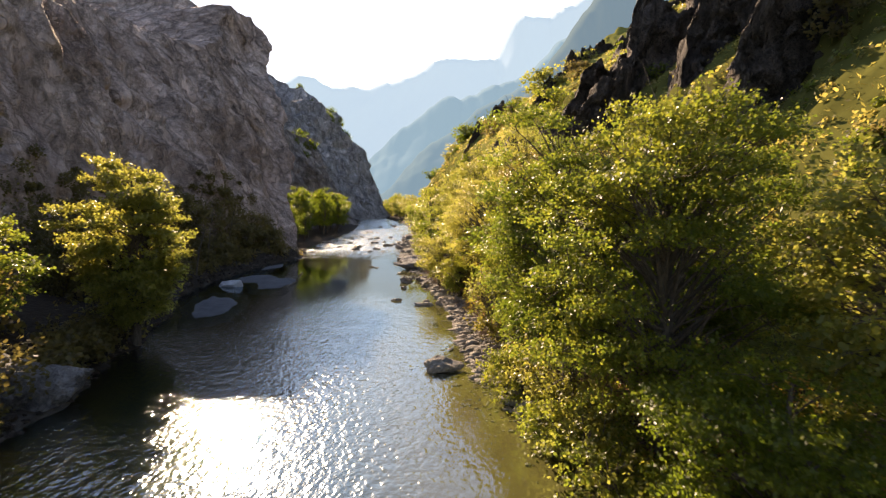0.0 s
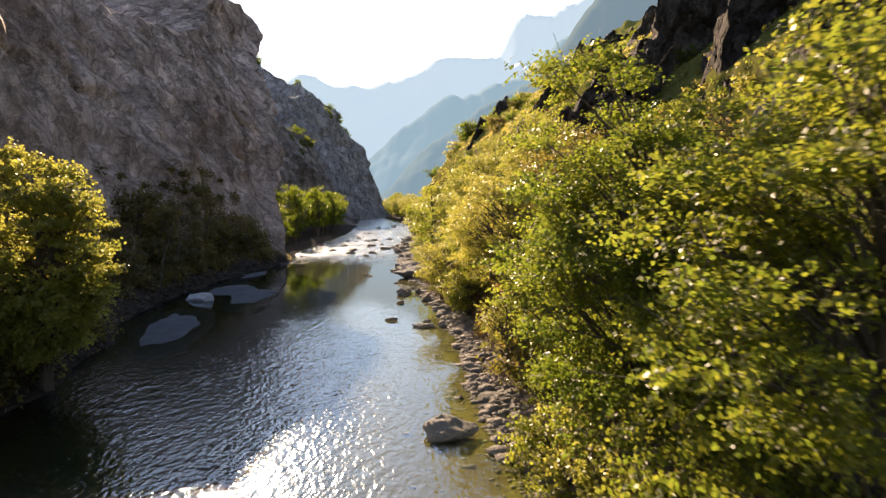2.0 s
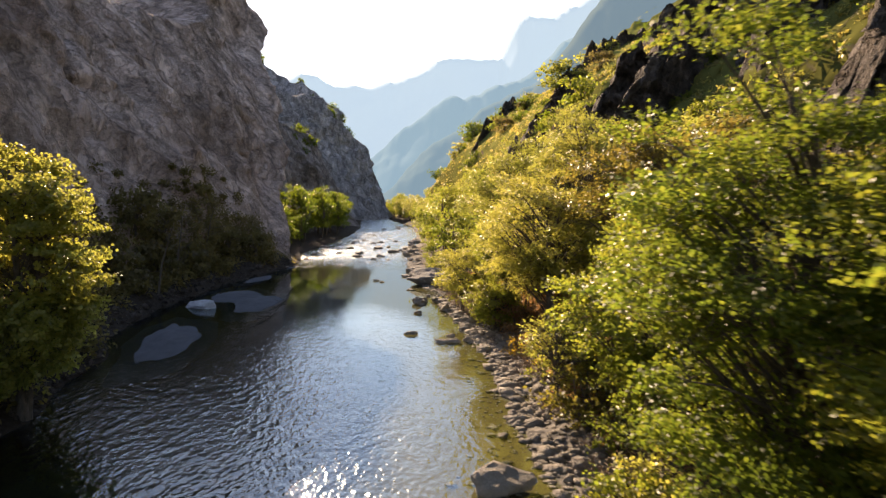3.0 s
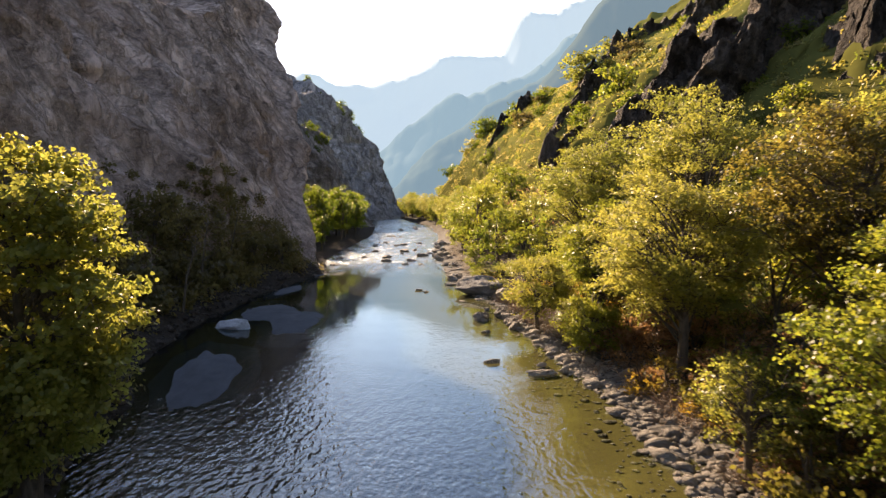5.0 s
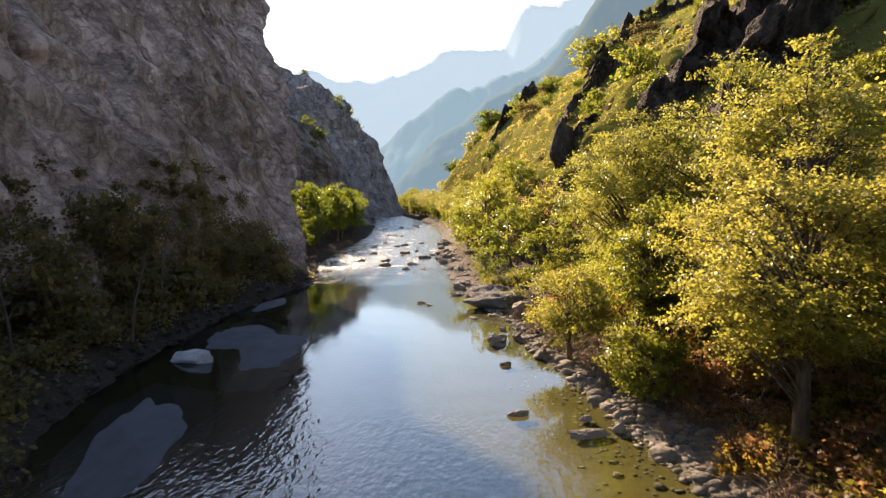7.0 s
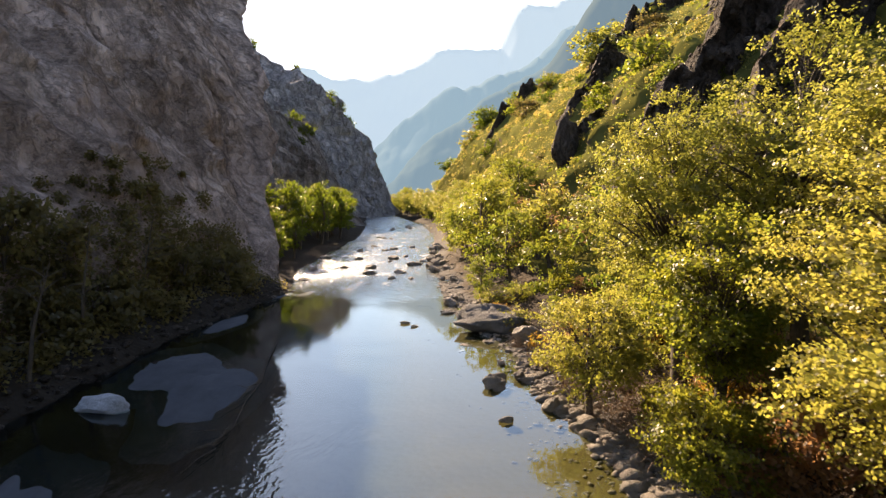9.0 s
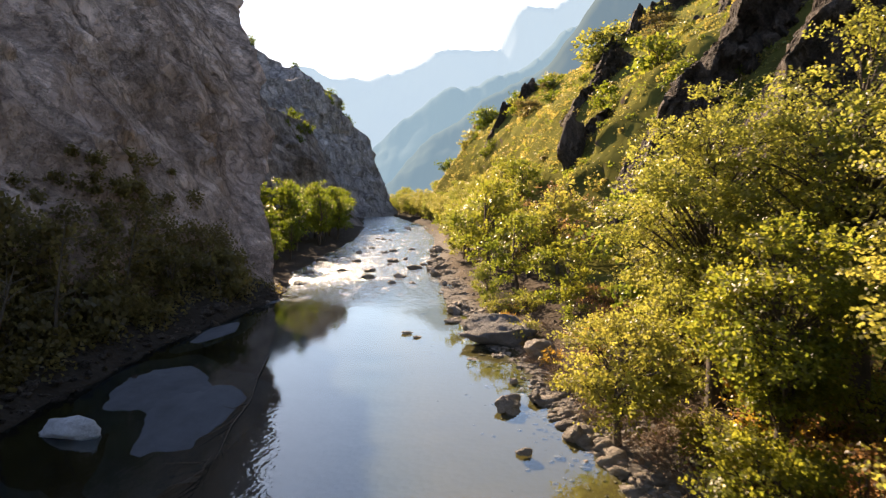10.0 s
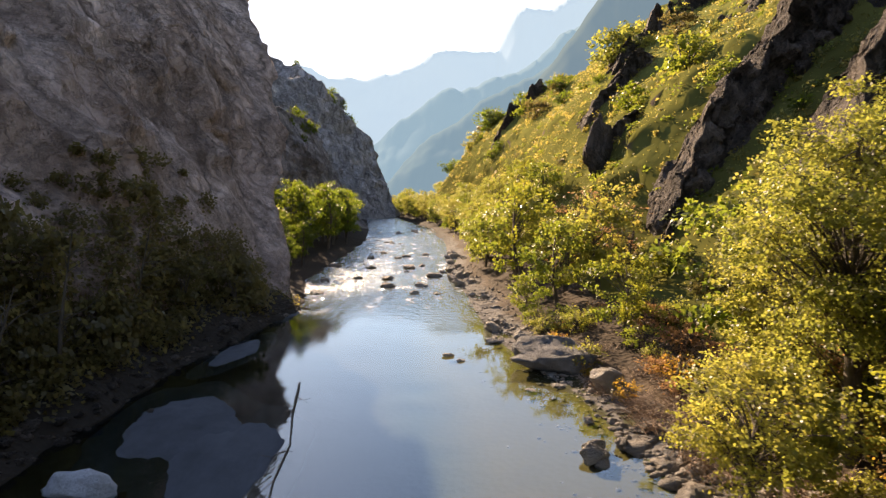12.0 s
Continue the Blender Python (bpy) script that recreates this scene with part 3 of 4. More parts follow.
def tree_meshes(seed, height, radius, leaves, size, mat, low=0.22, lobes=60, lobed=True, bare=0.0, stems=1, twigs=4, sides=5, limbs=0):
    """Trunk with limbs, and a crown of leaf sprays gathered in uneven lobes at the ends of the limbs."""
    rng = np.random.default_rng(seed)
    centre = np.array([0, 0, height * (0.5 + low / 2)])
    half = np.array([radius, radius, height * (0.5 - low / 2)])
    c = []
    while len(c) < lobes:
        p = rng.normal(0, 1, 3)
        p /= np.linalg.norm(p)
        p *= rng.uniform(0.28, 1.0) ** 0.5 * (0.82 + 0.3 * fract_noise(p[0] * 1.4, p[1] * 1.4, p[2] * 1.4, 2, 0.5, seed))
        if p[2] < -0.6 and np.hypot(p[0], p[1]) < 0.35:
            continue
        p[:2] *= 1.0 if p[2] > -0.2 else 0.85
        c.append(centre + p * half)
    c = np.array(c)
    base_r = 0.022 * height + 0.03
    paths = []
    tops = []
    for k in range(stems):
        a = rng.uniform(0, 6.28)
        lean_by = radius * (0.12 if stems == 1 else 0.45)
        top = np.array([math.cos(a) * lean_by, math.sin(a) * lean_by, height * 0.8])
        ts = np.linspace(0, 1, 8)
        bend = rng.normal(0, 0.03 * height, (1, 3)) * np.sin(ts * np.pi)[:, None]
        pts = top[None] * ts[:, None] + bend * np.array([1, 1, 0])
        pts[0] = (math.cos(a) * 0.12 * (stems > 1), math.sin(a) * 0.12 * (stems > 1), -0.6)
        paths.append((pts, base_r * (1.15 - 1.0 * ts) / (1 if stems == 1 else 1.5) + 0.015))
        tops.append(pts)
    sectors = []
    for p in c:
        sectors += [int((math.atan2(p[1], p[0]) / 6.2832 + 0.5) * limbs) % limbs if limbs else 0] * (1 + twigs)
        pts0 = tops[rng.integers(len(tops))]
        zf = np.clip(p[2] - (0.25 + 0.55 * rng.random()) * np.hypot(p[0], p[1]) - 0.1 * height, min(p[2] * 0.8, height * (0.14 + 0.32 * rng.random())), 0.74 * height)
        at = np.array([np.interp(zf, pts0[:, 2], pts0[:, j]) for j in range(3)])
        mid = at * 0.45 + p * 0.55 + np.array([0, 0, 0.12 * np.linalg.norm(p - at)]) + rng.normal(0, 0.12 * radius / 2, 3)
        ts = np.linspace(0, 1, 6)[:, None]
        pts = (1 - ts) ** 2 * at + 2 * ts * (1 - ts) * mid + ts ** 2 * p
        r0 = 0.012 * np.linalg.norm(p - at) + 0.014
        paths.append((pts, np.linspace(r0, 0.008, 6)))
        for _ in range(twigs):
            q = pts[rng.integers(2, 5)]
            e = q + rng.normal(0, 0.14 * radius, 3) + (p - at) * 0.16
            m2 = (q + e) / 2 + rng.normal(0, 0.08, 3)
            paths.append((np.array([q, m2, e]), np.array([0.016, 0.011, 0.005])))
    wood = mesh_of("trunk", *tubes(paths[:stems] if limbs else paths, sides), BARK)
    boughs = []
    for k in range(limbs):
        own = [b for b, sector in zip(paths[stems:], sectors) if sector == k]
        if own:
            boughs.append(mesh_of("limb", *tubes(own, sides), BARK))
    per = 8
    sprays = int(leaves / per)
    which = rng.integers(0, lobes, sprays)
    lr = radius * rng.uniform(0.11, 0.24, lobes) * (60 / lobes) ** 0.25
    dirs = rng.normal(0, 1, (sprays, 3))
    dirs /= np.linalg.norm(dirs, axis=1)[:, None]
    dirs[:, 2] = np.where(dirs[:, 2] < -0.2, dirs[:, 2] * 0.5, dirs[:, 2])
    rr = rng.uniform(0.25, 1.0, sprays) ** 0.6
    start = c[which] + dirs * (lr[which] * rr)[:, None] * np.array([1.35, 1.35, 0.5])
    out = (start - centre) / half
    out /= np.linalg.norm(out, axis=1)[:, None] + 1e-9
    go = out * 0.7 + dirs * 0.6 + rng.normal(0, 0.35, (sprays, 3))
    go /= np.linalg.norm(go, axis=1)[:, None]
    go[:, 2] = go[:, 2] * 0.7 - 0.05
    along = np.tile(np.linspace(0.1, 1, per), sprays) * np.repeat(rng.uniform(0.35, 0.85, sprays), per)
    where = np.repeat(start, per, 0) + np.repeat(go, per, 0) * along[:, None] * (size / 0.16) ** 0.5 + rng.normal(0, size * 0.5, (sprays * per, 3))
    keep = np.repeat(rng.random(sprays) >= bare, per)
    crown = leaf_mesh("crown", where[keep], np.repeat(out, per, 0)[keep], size, rng, mat, lobed)
    return wood, crown, boughs

def plant(name, meshes, x, y, z, turn, scale, label, category="tree", group="", crown_label=""):
    base = tagged(new(name), label, category, group)
    base.matrix_world = Matrix.LocRotScale((x, y, z), Euler((0, 0, turn)), scale)
    stem = part("trunk", meshes[0], base)
    for bough in meshes[2]:
        part("limb", bough, stem)
    part("crown", meshes[1], base, crown_label)
    return base

def bank_z(x, y):
    x, y = np.array([float(x)]), np.array([float(y)])
    d = x - right_shore(y)
    h = (bank_height(x, y) if d[0] < 11 else [hill_at(x[0], y[0])]) if d[0] > 0 else bed_height(x, y)
    return float(h[0])

T1 = "green plane tree turning yellow on the river bank"
T2 = "golden-yellow autumn plane tree on the gravel bank"
near = [  # x, y, height, crown radius, leaves, leaf size, lobed, lowest leaves, material, label
    (7.6, 16.8, 13.2, 4.9, 82000, 0.102, False, 0.02, LEAFY, T1),
    (13.4, 14.0, 10.5, 4.2, 17000, 0.16, False, 0.0, YELLOW, T1),
    (8.4, 10.8, 6.2, 3.0, 34000, 0.095, False, 0.0, SHADE, "leafy green young tree among riverside scrub"),
    (5.6, 23.0, 12.8, 4.3, 78000, 0.098, False, 0.05, LEAFY, T1),
    (5.4, 31.6, 9.5, 3.2, 30000, 0.125, False, 0.05, GREEN, T1),
    (10.5, 28.0, 9.5, 3.6, 12000, 0.17, False, 0.1, GREEN, T1),
    (3.4, 44.5, 10.8, 4.6, 54000, 0.1, False, 0.24, YELLOW, T2),
    (7.5, 39.5, 11.5, 4.0, 24000, 0.12, False, 0.45, OLIVE, "olive-brown thinning tree on the shaded bank"),
    (6.5, 50.5, 15.2, 4.6, 38000, 0.115, False, 0.18, YELLOW, T2),
    (2.8, 60.6, 13.2, 5.1, 54000, 0.115, False, 0.18, YELLOW, T2),
    (6.6, 57.5, 15.0, 4.8, 27000, 0.135, False, 0.18, YELLOW, T2),
    (-1.6, 58.4, 6.0, 3.0, 17000, 0.115, False, 0.1, YELLOW, "low spreading golden-leaved tree over the gravel"),
    (1.3, 53.2, 9.4, 2.8, 24000, 0.12, False, 0.2, GREEN, T1),
    (0.7, 51.4, 3.6, 2.1, 13000, 0.11, False, -0.05, GREEN, "low bright-green tree over the stony bank"),
    (11.5, 46.0, 13.0, 4.5, 13000, 0.19, False, 0.1, YELLOW, T2),
    (12.0, 36.0, 12.0, 4.5, 12000, 0.19, False, 0.1, OLIVE, "olive-brown thinning tree on the shaded bank"),
    (3.2, 66.5, 8.5, 3.6, 18000, 0.13, False, 0.0, YELLOW, T2),
    (3.7, 38.1, 4.2, 1.6, 2600, 0.125, False, 0.1, GREEN, "low bright-green tree over the stony bank"),
    (2.8, 36.3, 4.3, 1.9, 3600, 0.115, False, 0.1, YELLOW, "low spreading golden-leaved tree over the gravel"),
]
for k, (x, y, h, r, n, size, lobed, low, mat, label) in enumerate(near):
    ms = tree_meshes(100 + k, h, r, n, size, mat, low, 150 if h > 8 else 60, lobed, limbs=7)
    plant("tree", ms, x, y, bank_z(x, y) - 0.1, 0, (1, 1, 1), label)
ms = tree_meshes(140, 12.0, 3.8, 46000, 0.13, YELLOW, -0.1, 170, True, 0, 3, limbs=7)
plant("tree", ms, -19.2, 33.6, 0.5, 0, (1, 1, 1), "sunlit yellow-green tree below the shaded cliff")
ms = tree_meshes(141, 7.6, 2.0, 7000, 0.16, GREEN, 0.3, 26, False)
plant("tree", ms, -20.5, 24.5, 1.2, 0, (1, 1, 1), "slender green tree at the foot of the cliff")

kinds = [tree_meshes(160 + k, 9.5, 3.6, 3600, 0.29, m, 0.04, 38, False, 0, 1, 1, 3) for k, m in enumerate((GREEN, YELLOW, GREEN, YELLOW))]
kinds.append(tree_meshes(166, 9.5, 3.2, 4200, 0.25, SHADE, 0.0, 40, False, 0, 1, 1, 3))
rng = np.random.default_rng(5)
spots = [(-5.0, 103, 1.15), (-3.0, 89, 0.8), (-6.0, 86, 0.4), (-8, 115, 0.9), (-4, 110, 1.1), (1, 92, 1.0), (-0.5, 78, 0.6), (4, 70, 1.1), (-34, 127, 0.95), (-37.5, 133, 1.0), (-33.5, 139, 0.95), (-31.5, 116, 0.5), (-36, 146, 1.0), (-33, 152, 0.9), (-35, 162, 0.9), (-30.5, 106, 0.42), (-37, 120, 0.8), (-34.5, 115, 0.6), (-40, 128, 0.95), (-38, 141, 1.0), (-34, 145, 0.8), (-35.5, 156, 0.9), (-37, 172, 0.9), (-38, 182, 0.9)]
for y in np.arange(122, 330, 8.0):
    spots.append((right_shore(y) + rng.uniform(3.5, 6), y + rng.uniform(-2, 2), rng.uniform(0.7, 1.0)))
    spots.append((right_shore(y) + rng.uniform(8, 14), y + rng.uniform(-2, 2), rng.uniform(0.8, 1.1)))
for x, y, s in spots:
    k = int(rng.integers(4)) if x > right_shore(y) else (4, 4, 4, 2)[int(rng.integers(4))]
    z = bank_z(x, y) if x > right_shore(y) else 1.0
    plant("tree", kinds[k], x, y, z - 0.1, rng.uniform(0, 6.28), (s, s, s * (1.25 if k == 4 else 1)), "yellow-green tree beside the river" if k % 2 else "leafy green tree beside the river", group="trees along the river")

bare = [tree_meshes(180 + k, 8.5, 3.0, 3600, 0.16, DRYLEAF, 0.1, 40, False, 0.72, 2, 4, 4) for k in range(2)]
for k, (x, y, s) in enumerate(((0.5, 99, 1.0), (3.5, 95, 0.95), (-1.5, 94, 0.75), (2.5, 104, 1.0), (6, 64, 0.8), (5.0, 38.4, 0.6), (4.4, 41.3, 0.5), (7.2, 43.0, 0.8), (5.2, 35.2, 0.55))):
    plant("tree", bare[k % 2], x, y, bank_z(x, y) - 0.1, 1.7 * k, (s, s, s), "nearly bare brown tree with few dry leaves", group="bare trees on the bank")

# ---- scrub ----

scrub = [tree_meshes(200 + k, 2.4, 1.5, n, size, m, -0.1, 18, False, 0, 3, 1, 3) for k, (m, n, size) in enumerate(((GREEN, 1000, 0.25), (YELLOW, 1000, 0.25), (DARK, 1000, 0.25), (SHADE, 1000, 0.26)))]
for _ in range(230):
    y = rng.uniform(100, 330) if rng.random() < 0.55 else rng.uniform(30, 100)
    x = np.interp(y, HY, HX) + 13 + (75 if y > 62 else 40) * rng.random() ** 1.4
    k = int(rng.choice([0, 1, 2, 3]))
    s = (0.35 + rng.exponential(0.4)) * (1 + (y > 150) * 0.4)
    plant("shrub", scrub[k], x, y, hill_at(x, y) - 0.3, rng.uniform(0, 6.28), (s * 1.2, s * 1.2, s), ("green", "yellowing", "dark evergreen", "pale green")[k] + " shrub on the grassy hillside", "shrub", "hillside shrubs")
def cliff_foot(y):
    return left_shore(y) - 2.2 - np.interp(y, [10, 40, 60, 88, 91], [4, 3.5, 1.5, 0.5, -1])
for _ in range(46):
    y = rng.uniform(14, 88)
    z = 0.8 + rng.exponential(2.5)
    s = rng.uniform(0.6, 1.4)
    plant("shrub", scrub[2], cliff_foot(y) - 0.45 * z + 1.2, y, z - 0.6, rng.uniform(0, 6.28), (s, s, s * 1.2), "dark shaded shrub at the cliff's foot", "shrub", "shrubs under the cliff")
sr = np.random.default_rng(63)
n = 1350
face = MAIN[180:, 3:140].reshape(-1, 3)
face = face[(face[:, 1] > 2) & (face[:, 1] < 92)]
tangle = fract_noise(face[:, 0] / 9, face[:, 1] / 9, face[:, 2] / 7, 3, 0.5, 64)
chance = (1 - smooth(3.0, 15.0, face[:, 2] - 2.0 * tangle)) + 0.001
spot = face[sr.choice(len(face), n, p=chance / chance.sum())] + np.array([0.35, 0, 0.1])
# low clumps added over the pale bank, standing in for its shade
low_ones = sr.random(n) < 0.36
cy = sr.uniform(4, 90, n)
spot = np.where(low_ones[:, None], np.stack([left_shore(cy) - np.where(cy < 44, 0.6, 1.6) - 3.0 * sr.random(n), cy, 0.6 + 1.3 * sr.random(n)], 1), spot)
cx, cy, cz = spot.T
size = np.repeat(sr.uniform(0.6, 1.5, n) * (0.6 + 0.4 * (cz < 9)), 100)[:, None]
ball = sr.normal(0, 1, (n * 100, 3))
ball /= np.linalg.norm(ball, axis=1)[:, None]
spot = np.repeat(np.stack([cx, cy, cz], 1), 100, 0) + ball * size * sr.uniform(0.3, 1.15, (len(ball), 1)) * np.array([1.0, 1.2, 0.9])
tagged(new("cliff_scrub", leaf_mesh("cliff_scrub", spot, ball, 0.27, sr, DARK, False)), "dark scrub on the lower cliff, with clumps added over the bank", "scrub", kind="stuff")
for crest, low, high, count, big in ((SPUR_FAR, 190, 280, 18, 1.5), (SPUR_NEAR, 170, 225, 12, 1.0)):
    for k in range(count):
        x, y, z = crest[int(sr.integers(low, high)), int(len(crest[0]) * (0.8 - (k % 3) * 0.1))]
        s = big * sr.uniform(0.6, 1.3)
        plant("shrub", scrub[3], x, y, z - 1.1 * s, sr.uniform(0, 6.28), (s, s, s * 1.3), "dark green shrub on the rocky spur", "shrub", "shrubs on the spurs")
gr = np.random.default_rng(61)
# scrub too small to pick apart
for count, leaves, low, high, mat, label in ((900, 44, 0.35, 1.2, GREEN, "low green scrub dotted over the hillside"), (2200, 40, 0.3, 1.0, STRAW, "golden low scrub over the hillside")):
    cy = 22 + 308 * gr.random(count) ** 1.4
    cx = np.interp(cy, HY, HX) + 14 + 75 * gr.random(count) ** 1.2
    cz = np.array([hill_at(a, b) for a, b in zip(cx, cy)])
    size = np.repeat(gr.uniform(low, high, count), leaves)[:, None]
    ball = gr.normal(0, 1, (count * leaves, 3))
    ball /= np.linalg.norm(ball, axis=1)[:, None]
    spot = np.repeat(np.stack([cx, cy, cz], 1), leaves, 0) + ball * size * gr.uniform(0.5, 1.1, (len(ball), 1)) * np.array([1.3, 1.3, 0.8])
    tagged(new("hillside_scrub", leaf_mesh("hillside_scrub", spot, ball, 0.34, gr, mat, False)), label, "scrub", kind="stuff")
n = 75000
ty = 25 + 295 * gr.random(n) ** 1.3
tx = np.interp(ty, HY, HX) + 13 + 85 * gr.random(n) ** 1.2
tz = np.array([hill_at(a, b) for a, b in zip(tx, ty)]) + 0.05
tuft = np.stack([tx, ty, tz], 1) + gr.normal(0, 0.15, (n, 3))
tagged(new("hillside_grass", leaf_mesh("hillside_grass", tuft, np.tile([[-0.5, -0.3, 0.9]], (n, 1)), 0.5, gr, STRAW, False, 0.28)), "dry yellow grass tufts covering the hillside", "grass", kind="stuff")
low = [tree_meshes(220 + k, 2.0, 1.3, n, 0.135, m, -0.1, 16, False, 0, 4, 1, 3) for k, (m, n) in enumerate(((GREEN, 1150), (YELLOW, 1150), (RUSSET, 1000), (DRYLEAF, 800)))]
for _ in range(190):
    y = rng.uniform(13, 84)
    d = rng.uniform(1.8, 12)
    k = int(rng.choice([0, 1, 2, 3], p=[0.22, 0.22, 0.26, 0.3]))
    s = rng.uniform(0.4, 0.75 + 0.05 * d)
    x = right_shore(y) + d
    plant("bush", low[k], x, y, bank_z(x, y) - 0.15, rng.uniform(0, 6.28), (s, s, s), ("green-leaved", "golden-leaved", "russet-leaved", "dry brown")[k] + " bush on the stony bank", "bush", "bushes on the bank")

for _ in range(44):
    y = rng.uniform(12, 27)
    d = rng.uniform(-0.2, 1.8)
    k = int(rng.integers(2))
    s = rng.uniform(0.55, 1.05)
    x = right_shore(y) + d
    plant("bush", low[k], x, y, bank_z(x, y) - 0.1, rng.uniform(0, 6.28), (s, s, s), ("green-leaved", "golden-leaved")[k] + " bush hanging over the water", "bush", "bushes on the bank")

brown = [low[3], tree_meshes(230, 2.0, 1.3, 1000, 0.135, OLIVE, -0.1, 16, False, 0, 4, 1, 3)]
for _ in range(56):
    y = rng.uniform(33, 54)
    x = right_shore(y) + rng.uniform(2.0, 8.0)
    k = int(rng.integers(2))
    s = rng.uniform(0.6, 1.35)
    plant("bush", brown[k], x, y, bank_z(x, y) - 0.1, rng.uniform(0, 6.28), (s, s, s), ("dry brown", "olive-brown")[k] + " bush under the bankside trees", "bush", "bushes on the bank")

def brush_mesh(seed):
    r = np.random.default_rng(seed)
    paths = []
    for _ in range(46):
        a = r.uniform(0, 6.28)
        p = np.array([r.normal(0, 0.3), r.normal(0, 0.3), -0.1])
        ts = np.linspace(0, 1, 5)[:, None]
        reach, up = r.uniform(0.4, 1.5), r.uniform(0.3, 1.3)
        pts = p + np.concatenate([np.cos(a) * ts * reach, np.sin(a) * ts * reach, up * (ts * 1.7 - ts ** 2 * 1.2)], 1) + np.cumsum(r.normal(0, 0.05, (5, 3)), 0)
        paths.append((pts, np.linspace(r.uniform(0.008, 0.022), 0.004, 5)))
    return mesh_of("brush", *tubes(paths, 3), TWIG)

brush = [brush_mesh(300 + k) for k in range(4)]
for _ in range(190):
    y = rng.uniform(18, 76)
    x = right_shore(y) + 1.2 + 7.5 * rng.random() ** 1.3
    s = rng.uniform(0.6, 1.3)
    ob = tagged(new("dry_brush", brush[int(rng.integers(4))]), "tangle of dry bare twigs on the bank", "brush", "dry brush on the bank")
    ob.matrix_world = Matrix.LocRotScale((x, y, bank_z(x, y)), Euler((0, 0, rng.uniform(0, 6.28))), (s, s, s))

# ---- rocks ----
def rock_mesh(name, seed, mat, level=3, angular=9, rough=0.16):
    bm = bmesh.new()
    bmesh.ops.create_icosphere(bm, subdivisions=level, radius=1)
    me = bpy.data.meshes.new(name)
    bm.to_mesh(me)
    bm.free()
    v = np.empty(len(me.vertices) * 3)
    me.vertices.foreach_get("co", v)
    v = v.reshape(-1, 3)
    r = np.random.default_rng(seed)
    v = v * (1 + 0.22 * fract_noise(v[:, 0] * 1.1, v[:, 1] * 1.1, v[:, 2] * 1.1, 2, 0.5, seed))[:, None]
    for _ in range(angular):
        n = r.normal(0, 1, 3)
        n /= np.linalg.norm(n)
        over = np.maximum(v @ n - r.uniform(0.5, 0.8), 0)
        v = v - 0.95 * over[:, None] * n
    v = v * (1 + rough * fract_noise(v[:, 0] * 2.6, v[:, 1] * 2.6, v[:, 2] * 2.6, 4, 0.55, seed + 3))[:, None]
    me.vertices.foreach_set("co", v.ravel())
    me.update()
    if level > 3:
        me.shade_smooth()
    me.materials.append(mat)
    return me

def rock(name, me, x, y, z, size, turn, label, group="", tilt=0.0):
    ob = tagged(new(name, me), label, "rock", group)
    ob.matrix_world = Matrix.LocRotScale((x, y, z), Euler((tilt, 0, turn)), size)
    return ob

blocks = [rock_mesh("rock", 400 + k, STONE, 3, 18, 0.14) for k in range(4)]
chalk = rock_mesh("rock", 410, PALE, 4, 12, 0.1)
bulk = [rock_mesh("rock", 420 + k, GREY, 4, 16, 0.2) for k in range(4)]
rock("boulder", blocks[0], 0.0, 29.1, 0.1, (1.4, 0.8, 0.62), 0.2, "weathered grey boulder standing in the shallows")
rock("boulder", bulk[0], -4.7, 74.6, 0.5, (2.6, 1.7, 1.5), -0.2, "large dark boulder at the water's edge")
rock("boulder", blocks[1], -3.2, 70.6, 0.45, (1.2, 0.9, 0.95), 0.4, "squared grey boulder beside the gravel")
rock("boulder", chalk, -23.4, 58.9, 0.15, (1.6, 0.8, 0.62), -0.25, "pale angular rock in the shaded water")
rock("boulder", rock_mesh("rock", 417, ASHEN, 5, 24, 0.16), -18.6, 22.6, 0.5, (4.2, 3.4, 2.5), 0.5, "huge grey boulder on the shaded bank")
for x, y, a, b, c, turn in ((-5.6, 62.4, 0.8, 0.5, 0.5, 0.3), (-5.3, 63.6, 0.75, 0.35, 0.3, 0), (-4.2, 63.6, 0.45, 0.35, 0.4, 1), (-11.6, 76.6, 0.5, 0.25, 0.18, 0), (-10.8, 75.5, 0.4, 0.22, 0.14, 0.4),
                            (-5.0, 50.5, 0.75, 0.3, 0.2, 0.1), (-2.4, 48.4, 1.3, 0.35, 0.22, 0.15), (-1.2, 48.8, 0.4, 0.3, 0.3, 0), (-5.2, 57.9, 0.5, 0.3, 0.2, 0), (-2.3, 49.9, 0.45, 0.2, 0.2, 0),
                            (-3.1, 59.4, 0.7, 0.5, 0.45, 0.7), (-1.0, 53.6, 0.55, 0.45, 0.5, 0.2), (-8.6, 80.4, 0.9, 0.4, 0.25, 0.2), (-5.0, 66.3, 0.35, 0.25, 0.22, 0), (-6.2, 80.8, 1.2, 0.9, 0.6, 0.5)):
    rock("stone", blocks[int(rng.integers(4))], x, y, c * 0.25, (a, b, c), turn, "grey river stone at the water's edge", "stones along the bank")
for _ in range(34):
    y = 98 + 110 * rng.random() ** 1.4
    k = rng.random()
    x = left_shore(y) * (1 - k) + right_shore(y) * k
    s = rng.uniform(0.3, 1.1)
    rock("stone", blocks[int(rng.integers(4))], x, y, 0, (s * 1.3, s, s * 0.6), rng.uniform(0, 3), "grey stone in the rapids", "stones in the rapids")
for _ in range(30):
    y = rng.uniform(78, 140)
    s = rng.uniform(0.35, 0.95)
    rock("stone", blocks[int(rng.integers(4))], right_shore(y) + rng.uniform(-0.3, 2.6), y, 0.25, (s * 1.3, s, s * 0.7), rng.uniform(0, 3), "weathered boulder on the upstream gravel bank", "stones along the bank")
